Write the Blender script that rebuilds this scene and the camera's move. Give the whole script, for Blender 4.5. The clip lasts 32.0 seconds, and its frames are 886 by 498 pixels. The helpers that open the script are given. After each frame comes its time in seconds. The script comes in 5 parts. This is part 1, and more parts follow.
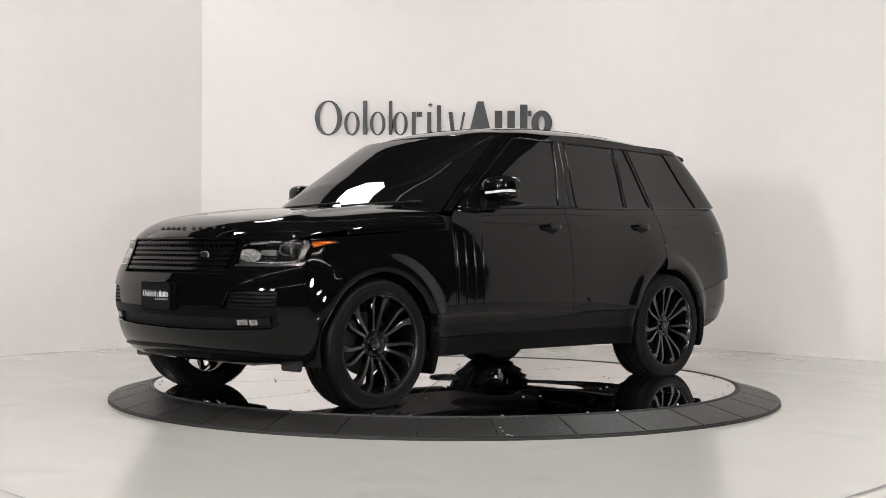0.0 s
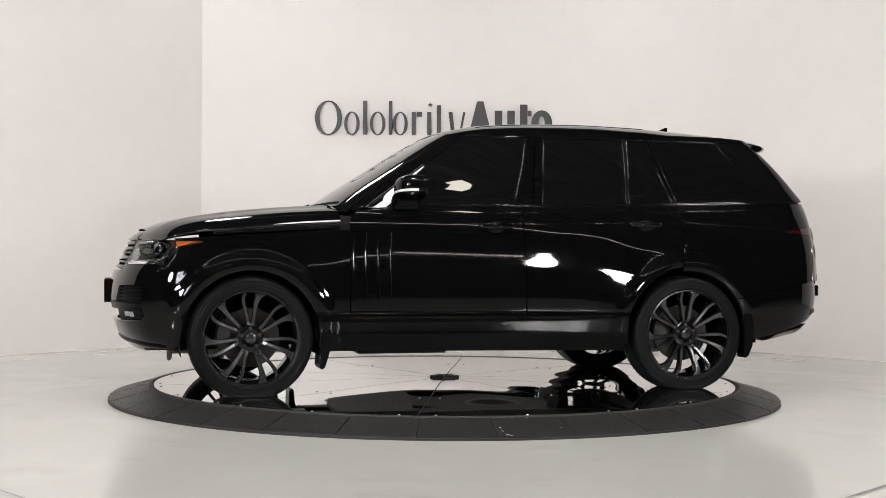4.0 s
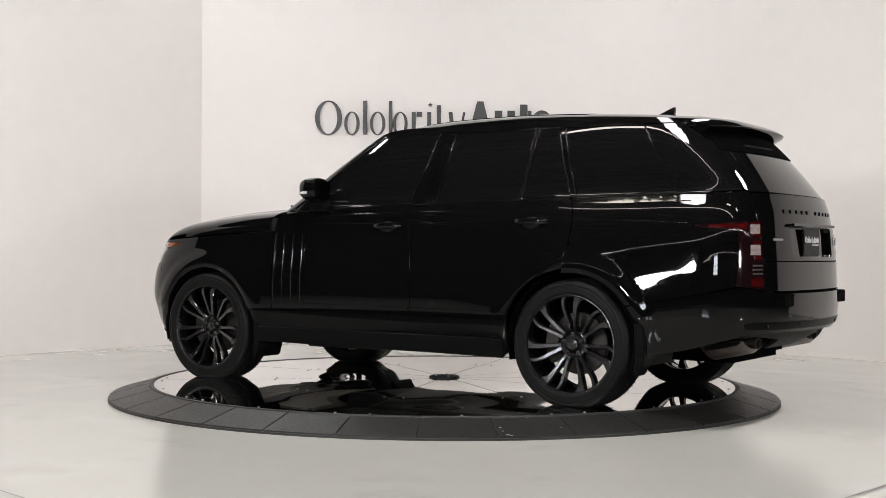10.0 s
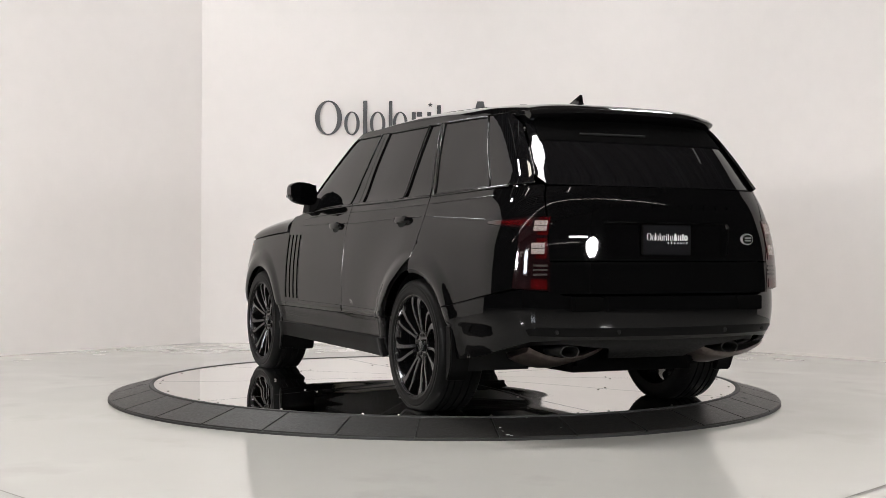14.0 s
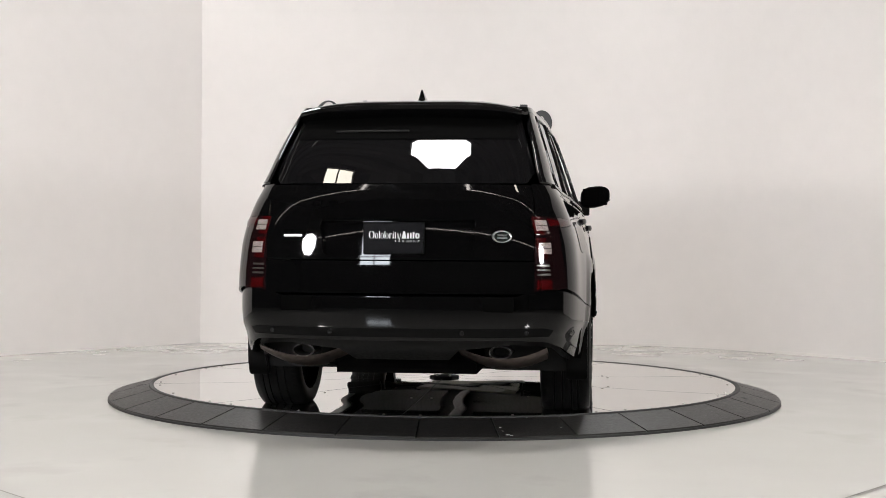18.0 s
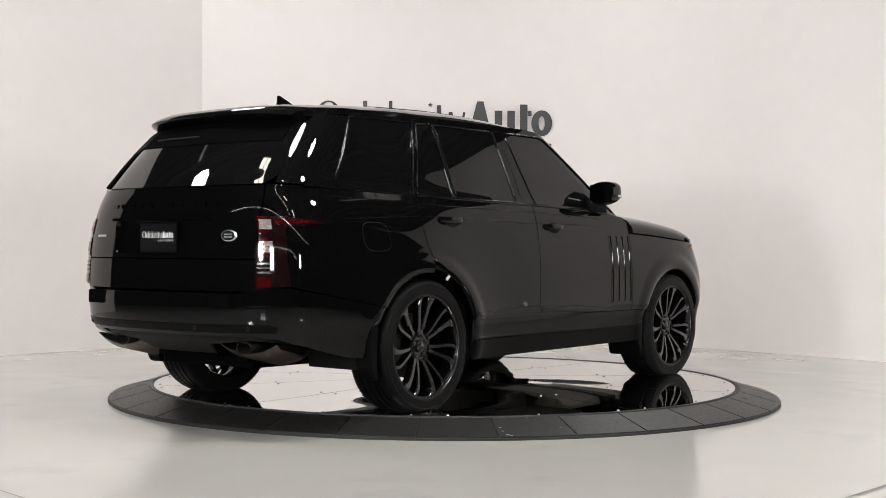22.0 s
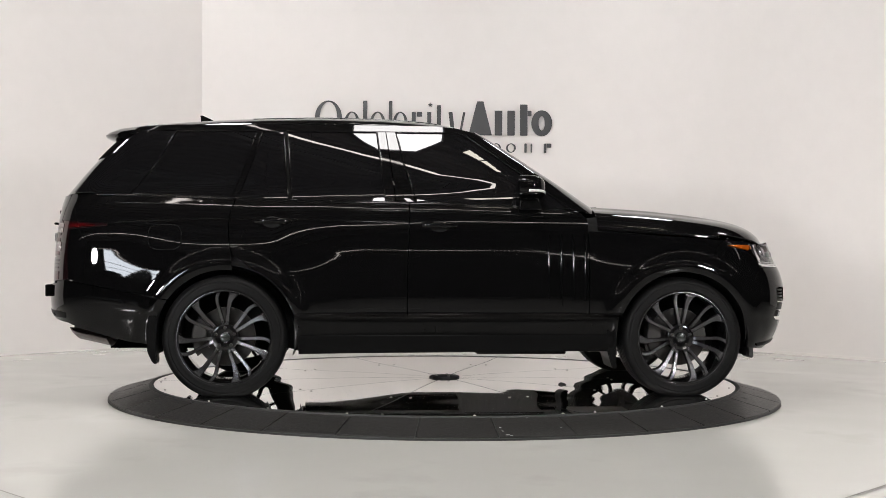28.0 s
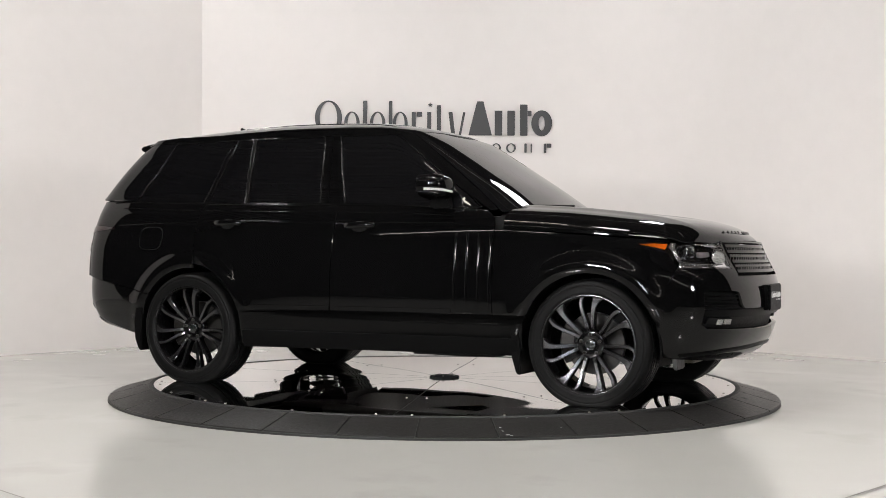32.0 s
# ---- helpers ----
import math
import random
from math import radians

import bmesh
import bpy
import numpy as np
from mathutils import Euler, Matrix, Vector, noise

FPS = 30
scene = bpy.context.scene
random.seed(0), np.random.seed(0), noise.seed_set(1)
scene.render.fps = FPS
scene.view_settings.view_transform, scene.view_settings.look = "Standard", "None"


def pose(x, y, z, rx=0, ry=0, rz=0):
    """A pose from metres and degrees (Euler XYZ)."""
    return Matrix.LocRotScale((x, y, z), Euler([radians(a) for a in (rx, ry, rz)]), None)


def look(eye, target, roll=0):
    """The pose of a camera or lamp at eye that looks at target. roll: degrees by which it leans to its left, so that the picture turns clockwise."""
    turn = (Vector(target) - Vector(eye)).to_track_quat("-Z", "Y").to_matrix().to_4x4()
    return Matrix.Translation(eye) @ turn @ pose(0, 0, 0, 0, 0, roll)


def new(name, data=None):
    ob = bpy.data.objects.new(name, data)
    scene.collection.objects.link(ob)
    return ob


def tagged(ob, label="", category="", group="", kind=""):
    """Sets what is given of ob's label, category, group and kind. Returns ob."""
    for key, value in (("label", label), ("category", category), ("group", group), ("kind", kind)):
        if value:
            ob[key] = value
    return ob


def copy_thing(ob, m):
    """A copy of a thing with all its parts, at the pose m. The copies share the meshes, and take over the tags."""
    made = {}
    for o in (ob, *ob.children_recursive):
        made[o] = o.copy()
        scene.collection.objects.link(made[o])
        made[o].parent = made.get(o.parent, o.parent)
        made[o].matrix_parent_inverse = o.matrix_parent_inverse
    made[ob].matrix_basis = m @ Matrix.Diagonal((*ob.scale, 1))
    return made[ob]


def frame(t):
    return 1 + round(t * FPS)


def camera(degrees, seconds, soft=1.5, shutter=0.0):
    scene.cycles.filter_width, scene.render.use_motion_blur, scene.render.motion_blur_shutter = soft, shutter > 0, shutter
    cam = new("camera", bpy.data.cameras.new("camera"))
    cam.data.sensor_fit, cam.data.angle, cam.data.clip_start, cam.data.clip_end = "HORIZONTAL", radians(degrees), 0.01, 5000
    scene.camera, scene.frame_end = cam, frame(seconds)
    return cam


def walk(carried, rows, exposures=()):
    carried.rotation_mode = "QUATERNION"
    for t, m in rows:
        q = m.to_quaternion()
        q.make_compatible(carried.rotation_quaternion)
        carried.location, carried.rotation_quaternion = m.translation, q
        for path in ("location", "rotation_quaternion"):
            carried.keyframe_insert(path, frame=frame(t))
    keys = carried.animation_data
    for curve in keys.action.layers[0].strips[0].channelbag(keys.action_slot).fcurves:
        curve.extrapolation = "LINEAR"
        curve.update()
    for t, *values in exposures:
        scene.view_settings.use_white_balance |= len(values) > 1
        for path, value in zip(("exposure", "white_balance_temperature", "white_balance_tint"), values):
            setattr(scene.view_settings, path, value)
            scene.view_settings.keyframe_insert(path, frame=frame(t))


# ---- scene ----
# Turntable centre is the origin; the camera stands still on the -y side.
cam = camera(38.3, 32.0, soft=0.8)
VIEW = look((0, -9.125, 0.908), (-0.0158, 0, 0.9222), 0.3425)
walk(cam, [(0.0, VIEW), (32.0, VIEW)])

# heading of the car and turntable: seconds, degrees
TURN = [(0, 225.49), (3, 201.3), (6, 178.5), (9, 154.84), (13, 123.24), (16.5, 95.95), (17, 91.67), (17.5, 87.35),
        (18, 83.15), (19, 75.05), (20, 67.28), (21, 59.6), (22, 51.6), (23, 43.5), (25, 27.3), (28, 4.9),
        (30, -10.3), (32, -26.2)]

# ---------------------------------------------------------------- world and light
world = bpy.data.worlds.new("world")
scene.world = world
world.use_nodes = True
world.node_tree.nodes["Background"].inputs[0].default_value = (0.05, 0.05, 0.052, 1)
world.node_tree.nodes["Background"].inputs[1].default_value = 0.15
scene.view_settings.exposure = 0.18
SOFTBOX = 43.0
STAND_BOX = 198.0
BACK_BOX = 19.0
SIDE_BOX = 175.0
SKYLIGHT = 30.0
FILL_TUBE = 0.45


# ---------------------------------------------------------------- materials
def mat(name, color, rough=0.5, metal=0.0, spec=0.5, coat=0.0, grain=None, bump=None, emit=None, trans=0.0, ior=1.5, stain=None):
    """grain: (scale, amount, scale2, amount2) of colour variation; bump: (scale, strength);
    stain: (scale, from, to, amount) of darker blotches."""
    m = bpy.data.materials.new(name)
    m.use_nodes = True
    nt = m.node_tree
    b = nt.nodes["Principled BSDF"]
    c = (*color, 1)
    b.inputs["Base Color"].default_value = c
    b.inputs["Roughness"].default_value = rough
    b.inputs["Metallic"].default_value = metal
    b.inputs["Specular IOR Level"].default_value = spec
    b.inputs["Coat Weight"].default_value = coat
    b.inputs["Coat Roughness"].default_value = 0.02
    b.inputs["Transmission Weight"].default_value = trans
    b.inputs["IOR"].default_value = ior
    if emit:
        b.inputs["Emission Color"].default_value = (*emit[:3], 1)
        b.inputs["Emission Strength"].default_value = emit[3]
    if grain or bump:
        co = nt.nodes.new("ShaderNodeTexCoord")
    if grain:
        last = None
        for k in range(0, len(grain), 2):
            n = nt.nodes.new("ShaderNodeTexNoise")
            n.inputs["Scale"].default_value = grain[k]
            n.inputs["Detail"].default_value = 5
            nt.links.new(co.outputs["Object"], n.inputs["Vector"])
            r = nt.nodes.new("ShaderNodeMapRange")
            r.inputs["From Min"].default_value, r.inputs["From Max"].default_value = 0.3, 0.7
            r.inputs["To Min"].default_value, r.inputs["To Max"].default_value = 1 - grain[k + 1], 1 + grain[k + 1]
            nt.links.new(n.outputs["Fac"], r.inputs["Value"])
            mx = nt.nodes.new("ShaderNodeVectorMath")
            mx.operation = "SCALE"
            if last is None:
                mx.inputs[0].default_value = color
            else:
                nt.links.new(last, mx.inputs[0])
            nt.links.new(r.outputs[0], mx.inputs["Scale"])
            last = mx.outputs[0]
        nt.links.new(last, b.inputs["Base Color"])
        rr = nt.nodes.new("ShaderNodeMapRange")
        rr.inputs["From Min"].default_value, rr.inputs["From Max"].default_value = 0.3, 0.7
        rr.inputs["To Min"].default_value, rr.inputs["To Max"].default_value = rough * 0.85, min(1, rough * 1.15)
        nt.links.new(n.outputs["Fac"], rr.inputs["Value"])
        nt.links.new(rr.outputs[0], b.inputs["Roughness"])
    if stain:
        n = nt.nodes.new("ShaderNodeTexNoise")
        n.inputs["Scale"].default_value = stain[0]
        n.inputs["Detail"].default_value = 4
        nt.links.new(co.outputs["Object"], n.inputs["Vector"])
        r = nt.nodes.new("ShaderNodeMapRange")
        r.inputs["From Min"].default_value, r.inputs["From Max"].default_value = stain[1], stain[2]
        r.inputs["To Min"].default_value, r.inputs["To Max"].default_value = 1, 1 - stain[3]
        nt.links.new(n.outputs["Fac"], r.inputs["Value"])
        mx = nt.nodes.new("ShaderNodeVectorMath")
        mx.operation = "SCALE"
        nt.links.new(last, mx.inputs[0])
        nt.links.new(r.outputs[0], mx.inputs["Scale"])
        nt.links.new(mx.outputs[0], b.inputs["Base Color"])
    if bump:
        n = nt.nodes.new("ShaderNodeTexNoise")
        n.inputs["Scale"].default_value = bump[0]
        n.inputs["Detail"].default_value = 6
        nt.links.new(co.outputs["Object"], n.inputs["Vector"])
        bp = nt.nodes.new("ShaderNodeBump")
        bp.inputs["Strength"].default_value = bump[1]
        bp.inputs["Distance"].default_value = 0.01
        nt.links.new(n.outputs["Fac"], bp.inputs["Height"])
        nt.links.new(bp.outputs[0], b.inputs["Normal"])
    return m


M_WALL = mat("white wall paint", (0.80, 0.763, 0.737), 0.75, spec=0.3, grain=(0.7, 0.015, 6, 0.012), bump=(60, 0.06))
M_FLOOR = mat("pale sealed concrete", (0.500, 0.493, 0.470), 0.13, spec=0.42, grain=(0.9, 0.015, 1.6, 0.012), stain=(1.7, 0.60, 0.72, 0.09))
M_JOINT = mat("floor joint", (0.16, 0.15, 0.14), 0.8)
M_DARKROOM = mat("dark hall wall", (0.014, 0.0135, 0.013), 0.9, grain=(1.5, 0.2))
M_CEIL = mat("dark corrugated ceiling", (0.060, 0.050, 0.045), 0.8, grain=(2.0, 0.25))
M_JOIST = mat("grey steel joist", (0.12, 0.115, 0.11), 0.5, metal=0.3)
M_MIRROR = mat("polished mirror deck", (0.86, 0.86, 0.85), 0.025, metal=1.0, grain=(3, 0.015, 40, 0.01))
M_SEAM = mat("black seam", (0.02, 0.02, 0.02), 0.6)
M_RUBBER = mat("dark rubber ramp tile", (0.018, 0.0172, 0.0165), 0.42, spec=0.28, grain=(3, 0.12, 60, 0.15), bump=(90, 0.15))
M_RUBBER_EDGE = mat("black rubber edge", (0.012, 0.012, 0.012), 0.6)
M_CHIP = mat("bare chipped edge", (0.40, 0.40, 0.39), 0.7)
M_SIGN = mat("charcoal sign lettering", (0.035, 0.035, 0.037), 0.45, grain=(30, 0.08))
M_LAMP = mat("softbox diffuser", (0.8, 0.8, 0.8), 0.8, emit=(1.0, 0.972, 0.965, SOFTBOX))
M_LAMP_SIDE = mat("side softbox diffuser", (0.8, 0.8, 0.8), 0.8, emit=(1.0, 0.972, 0.965, SIDE_BOX))
M_LAMP_STAND = mat("standing softbox diffuser", (0.8, 0.8, 0.8), 0.8, emit=(1.0, 0.972, 0.965, STAND_BOX))
M_LAMP_STAND_LEFT = mat("bright standing softbox diffuser", (0.8, 0.8, 0.8), 0.8, emit=(1.0, 0.972, 0.965, 1.4 * STAND_BOX))
M_LAMP_BACK = mat("back softbox diffuser", (0.8, 0.8, 0.8), 0.8, emit=(0.97, 0.98, 1.0, BACK_BOX))
M_SKYLIGHT = mat("skylight sheet", (0.8, 0.8, 0.75), 0.6, emit=(1.0, 0.93, 0.80, SKYLIGHT))
M_FILL_TUBE = mat("wall fill tube", (0.9, 0.9, 0.9), 0.4, emit=(1.0, 0.945, 0.885, FILL_TUBE))
M_LINE = mat("light line", (0.9, 0.9, 0.9), 0.4, emit=(1.0, 0.92, 0.865, 30.0))
M_WINDOWGLOW = mat("bright window pane", (0.8, 0.8, 0.8), 0.4, emit=(0.86, 0.92, 1.0, 36.0))
M_BLACKCLOTH = mat("black fabric housing", (0.015, 0.015, 0.015), 0.9)

M_PAINT = mat("black car paint", (0.002, 0.002, 0.0021), 0.03, spec=0.23, coat=0.0, grain=(220, 0.2))
M_PLASTIC = mat("satin black plastic", (0.004, 0.004, 0.004), 0.30, spec=0.03)
M_ROUGHPLASTIC = mat("matt black plastic", (0.005, 0.005, 0.005), 0.6, spec=0.15, grain=(60, 0.2))
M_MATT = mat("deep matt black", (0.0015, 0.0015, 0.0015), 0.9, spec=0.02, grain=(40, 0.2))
M_INNER = mat("dark inner body", (0.004, 0.004, 0.004), 0.8, spec=0.2)
M_TINT = mat("dark tinted glass", (0.003, 0.003, 0.0033), 0.0, spec=0.27, trans=0.0)
M_CLEAR = mat("clear lamp lens", (1, 1, 1), 0.0, trans=1.0, ior=1.35)
M_GRILLE = mat("gloss black grille", (0.003, 0.003, 0.003), 0.10, spec=0.12, grain=(60, 0.1))
M_DEFLECT = mat("grey plastic", (0.014, 0.014, 0.014), 0.5, grain=(40, 0.1))
M_EXHAUST = mat("heat-browned exhaust steel", (0.12, 0.098, 0.088), 0.35, metal=0.9, grain=(30, 0.3))
M_FROST = mat("frosted lamp glass", (0.45, 0.45, 0.44), 0.10, spec=0.6, grain=(90, 0.7))
M_CHROME = mat("bright chrome", (0.78, 0.78, 0.80), 0.08, metal=1.0)
M_SILVER = mat("satin silver", (0.55, 0.55, 0.56), 0.3, metal=1.0)
M_STEEL = mat("brushed steel", (0.40, 0.38, 0.35), 0.35, metal=1.0, grain=(25, 0.15))
# colour darkened to stand in for the dark hall reflected in the glass
M_MIRRORGLASS = mat("darkened mirror glass", (0.16, 0.165, 0.17), 0.02, metal=1.0)
M_DISC = mat("worn brake steel", (0.035, 0.033, 0.031), 0.45, metal=0.6, grain=(25, 0.2))
M_ALLOY = mat("gloss black alloy", (0.004, 0.004, 0.0043), 0.08, spec=0.4, grain=(60, 0.15))
M_ALLOYFACE = mat("dark machined alloy face", (0.085, 0.085, 0.088), 0.26, metal=1.0)
M_TYRE = mat("tyre rubber", (0.004, 0.004, 0.004), 0.45, spec=0.09, grain=(30, 0.2, 150, 0.15), bump=(120, 0.1))
M_AMBER = mat("amber reflector", (0.62, 0.13, 0.006), 0.15, spec=0.6)
M_RED = mat("red lamp lens", (0.036, 0.0015, 0.002), 0.06, spec=0.6)
M_DARKRED = mat("smoked red lens", (0.007, 0.0025, 0.003), 0.06, spec=0.6)
M_LAMPGREY = mat("smoked lamp strip", (0.035, 0.032, 0.030), 0.15, spec=0.5)
M_LAMPHOUSE = mat("dark lamp housing", (0.10, 0.10, 0.103), 0.25, metal=0.9, grain=(40, 0.4))
M_FOG = mat("fog lamp reflector", (0.30, 0.30, 0.30), 0.2, metal=0.9, grain=(50, 0.5))
M_CLEARSTRIP = mat("clear indicator plastic", (0.45, 0.45, 0.44), 0.12, spec=0.6, grain=(60, 0.2))
M_LAMPWHITE = mat("white lamp segment", (0.22, 0.19, 0.18), 0.10, spec=0.6, grain=(160, 0.6))
M_PLATE = mat("black number plate", (0.006, 0.006, 0.007), 0.4, spec=0.05, grain=(40, 0.1))
M_PLATEINK = mat("white plate print", (0.75, 0.75, 0.75), 0.5)
M_BADGE = mat("dark green badge", (0.011, 0.014, 0.013), 0.2)
M_SHIELD = mat("beige undershield", (0.20, 0.185, 0.155), 0.6, grain=(12, 0.15))


# ---------------------------------------------------------------- mesh helpers
def mesh_of(name, verts, faces, material, smooth=False):
    me = bpy.data.meshes.new(name)
    me.from_pydata([tuple(v) for v in verts], [], faces)
    me.materials.append(material)
    if smooth:
        me.shade_smooth()
    me.update()
    return me


def place(name, me, parent=None, label="", m=None):
    ob = new(name, me)
    if parent is not None:
        ob.parent = parent
    if m is not None:
        ob.matrix_basis = m
    if label:
        ob["label"] = label
    return ob


def part(name, bm, material, parent, label="", smooth=None, m=None):
    """Links a bmesh as one mesh object under parent. smooth: angle in degrees under which edges are smooth."""
    me = bpy.data.meshes.new(name)
    if smooth is not None:
        for f in bm.faces:
            f.smooth = True
        for e in bm.edges:
            e.smooth = len(e.link_faces) == 2 and e.calc_face_angle(0) < radians(smooth)
    bm.to_mesh(me)
    bm.free()
    me.materials.append(material)
    return place(name, me, parent, label, m)


def box_bm(x0, x1, y0, y1, z0, z1, bevel=0.0, seg=2):
    bm = bmesh.new()
    bmesh.ops.create_cube(bm, size=1)
    for v in bm.verts:
        v.co = ((x0 + x1) / 2 + v.co.x * (x1 - x0), (y0 + y1) / 2 + v.co.y * (y1 - y0), (z0 + z1) / 2 + v.co.z * (z1 - z0))
    if bevel:
        bmesh.ops.bevel(bm, geom=list(bm.edges), offset=bevel, segments=seg, affect="EDGES")
    return bm


def prism_bm(poly, axis, a, b, bevel=0.0):
    """A polygon drawn in the two other axes, pushed from a to b along axis (0, 1, 2)."""
    bm = bmesh.new()

    def put(p, d):
        q = list(p)
        q.insert(axis, d)
        return bm.verts.new(q)
    lo, hi = [put(p, a) for p in poly], [put(p, b) for p in poly]
    n = len(poly)
    bm.faces.new(lo), bm.faces.new(hi[::-1])
    for i in range(n):
        bm.faces.new((lo[i], hi[i], hi[(i + 1) % n], lo[(i + 1) % n]))
    bmesh.ops.recalc_face_normals(bm, faces=list(bm.faces))
    if bevel:
        bmesh.ops.bevel(bm, geom=list(bm.edges), offset=bevel, segments=2, affect="EDGES")
    return bm


def lathe_bm(profile, n=48, axis=1, a0=0.0, a1=2 * math.pi, closed=False):
    """profile: (radius, position along axis). Turned about axis."""
    bm = bmesh.new()
    full = abs(a1 - a0 - 2 * math.pi) < 1e-6
    rings = []
    for i in range(n if full else n + 1):
        a = a0 + (a1 - a0) * i / n
        ring = []
        for r, h in profile:
            c, s = r * math.cos(a), r * math.sin(a)
            ring.append(bm.verts.new(((c, h, s), (h, c, s), (c, s, h))[(1, 0, 2).index(axis)]))
        rings.append(ring)
    m = len(profile)
    for i in range(n):
        A, B = rings[i], rings[(i + 1) % len(rings)]
        for j in range(m if closed else m - 1):
            k = (j + 1) % m
            bm.faces.new((A[j], A[k], B[k], B[j]))
    bmesh.ops.remove_doubles(bm, verts=list(bm.verts), dist=1e-5)
    bmesh.ops.recalc_face_normals(bm, faces=list(bm.faces))
    return bm


def tube_bm(points, radius, n=8):
    bm = bmesh.new()
    pts = [Vector(p) for p in points]
    rings = []
    for i, p in enumerate(pts):
        d = (pts[min(i + 1, len(pts) - 1)] - pts[max(i - 1, 0)]).normalized()
        u = d.cross(Vector((0.13, 0.31, 0.94))).normalized()
        v = d.cross(u)
        rings.append([bm.verts.new(p + radius * (math.cos(2 * math.pi * k / n) * u + math.sin(2 * math.pi * k / n) * v)) for k in range(n)])
    for A, B in zip(rings, rings[1:]):
        for k in range(n):
            bm.faces.new((A[k], A[(k + 1) % n], B[(k + 1) % n], B[k]))
    bm.faces.new(rings[0][::-1]), bm.faces.new(rings[-1])
    bmesh.ops.recalc_face_normals(bm, faces=list(bm.faces))
    return bm


class Curve:
    """A smooth curve through (x, y) points, x rising."""
    def __init__(self, *pts):
        self.x = [p[0] for p in pts]
        self.y = [p[1] for p in pts]
        n = len(pts)
        d = [(self.y[i + 1] - self.y[i]) / (self.x[i + 1] - self.x[i]) for i in range(n - 1)]
        self.m = [d[0]] + [0.0 if d[i - 1] * d[i] <= 0 else 2 * d[i - 1] * d[i] / (d[i - 1] + d[i]) for i in range(1, n - 1)] + [d[-1]]

    def __call__(self, x):
        X, Y, Ms = self.x, self.y, self.m
        if x <= X[0]:
            return Y[0] + Ms[0] * (x - X[0])
        if x >= X[-1]:
            return Y[-1] + Ms[-1] * (x - X[-1])
        i = 0
        while X[i + 1] < x:
            i += 1
        h = X[i + 1] - X[i]
        t = (x - X[i]) / h
        return ((2 * t ** 3 - 3 * t * t + 1) * Y[i] + (t ** 3 - 2 * t * t + t) * h * Ms[i]
                + (3 * t * t - 2 * t ** 3) * Y[i + 1] + (t ** 3 - t * t) * h * Ms[i + 1])


def dense(poly, step):
    out = []
    for i, p in enumerate(poly):
        q = poly[(i + 1) % len(poly)]
        n = max(1, int(math.hypot(q[0] - p[0], q[1] - p[1]) / step))
        out += [(p[0] + (q[0] - p[0]) * k / n, p[1] + (q[1] - p[1]) * k / n) for k in range(n)]
    return out


def sheet(name, poly, surf, step, material, parent=None, label="", thick=0.012, core=1.4, offset=0.0, label_smooth=None):
    """A curved panel: the outline poly, drawn in the surface's own two coordinates, laid on surf(a, b) -> point,
    cut into a fine net, with true surface normals and a turned-in edge."""
    bm = bmesh.new()
    for loop in (poly if isinstance(poly[0], list) else [poly]):
        bm.faces.new([bm.verts.new((a, b, 0)) for a, b in loop]).normal_update()
    bmesh.ops.triangulate(bm, faces=list(bm.faces))
    sa, sb = step if isinstance(step, tuple) else (step, step)
    for k, s in ((0, sa), (1, sb)):
        lo = min(v.co[k] for v in bm.verts)
        hi = max(v.co[k] for v in bm.verts)
        no = (1, 0, 0) if k == 0 else (0, 1, 0)
        n = int((hi - lo) / s)
        for i in range(1, n + 1):
            d = lo + (hi - lo) * i / (n + 1)
            bmesh.ops.bisect_plane(bm, geom=bm.verts[:] + bm.edges[:] + bm.faces[:], dist=1e-6,
                                   plane_co=(d, d, 0), plane_no=no)
    bm.verts.index_update()
    P, N = [], []
    e = 2e-4
    for v in bm.verts:
        a, b = v.co.x, v.co.y
        p = Vector(surf(a, b))
        n = (Vector(surf(a + e, b)) - Vector(surf(a - e, b))).cross(Vector(surf(a, b + e)) - Vector(surf(a, b - e)))
        n.normalize()
        c = Vector((max(-core, min(core, p.x)), 0, 0.9))
        if n.dot(p - c) < 0:
            n = -n
        P.append(p + n * offset)
        N.append(n)
    faces, normals = [], []
    for f in bm.faces:
        idx = [v.index for v in f.verts]
        fn = (P[idx[1]] - P[idx[0]]).cross(P[idx[2]] - P[idx[0]])
        if fn.dot(N[idx[0]] + N[idx[1]] + N[idx[2]]) < 0:
            idx.reverse()
        faces.append(idx)
        normals += [N[i] for i in idx]
    if thick:
        inner, L = {}, len(P)
        edges = [ed for ed in bm.edges if len(ed.link_faces) == 1]
        for ed in edges:
            for v in ed.verts:
                if v.index not in inner:
                    inner[v.index] = L + len(inner)
        P += [None] * len(inner)
        for i, j in inner.items():
            P[j] = P[i] - N[i] * thick
        for ed in edges:
            i, j = ed.verts[0].index, ed.verts[1].index
            fc = sum((P[v.index] for v in ed.link_faces[0].verts), Vector()) / len(ed.link_faces[0].verts)
            out = (P[i] + P[j]) / 2 - fc
            t = (P[j] - P[i])
            if t.length < 1e-9:
                continue
            t.normalize()
            out = out - t * out.dot(t) - N[i] * out.dot(N[i])
            if out.length < 1e-9:
                continue
            out.normalize()
            q = [i, j, inner[j], inner[i]]
            qn = [(N[i] + out).normalized(), (N[j] + out).normalized(), out, out]
            fn = (P[q[1]] - P[q[0]]).cross(P[q[2]] - P[q[0]])
            if fn.dot(out) < 0:
                q.reverse()
                qn.reverse()
            faces.append(q)
            normals += qn
    bm.free()
    me = mesh_of(name, P, faces, material, smooth=True)
    me.normals_split_custom_set([tuple(n) for n in normals])
    return place(name, me, parent, label)


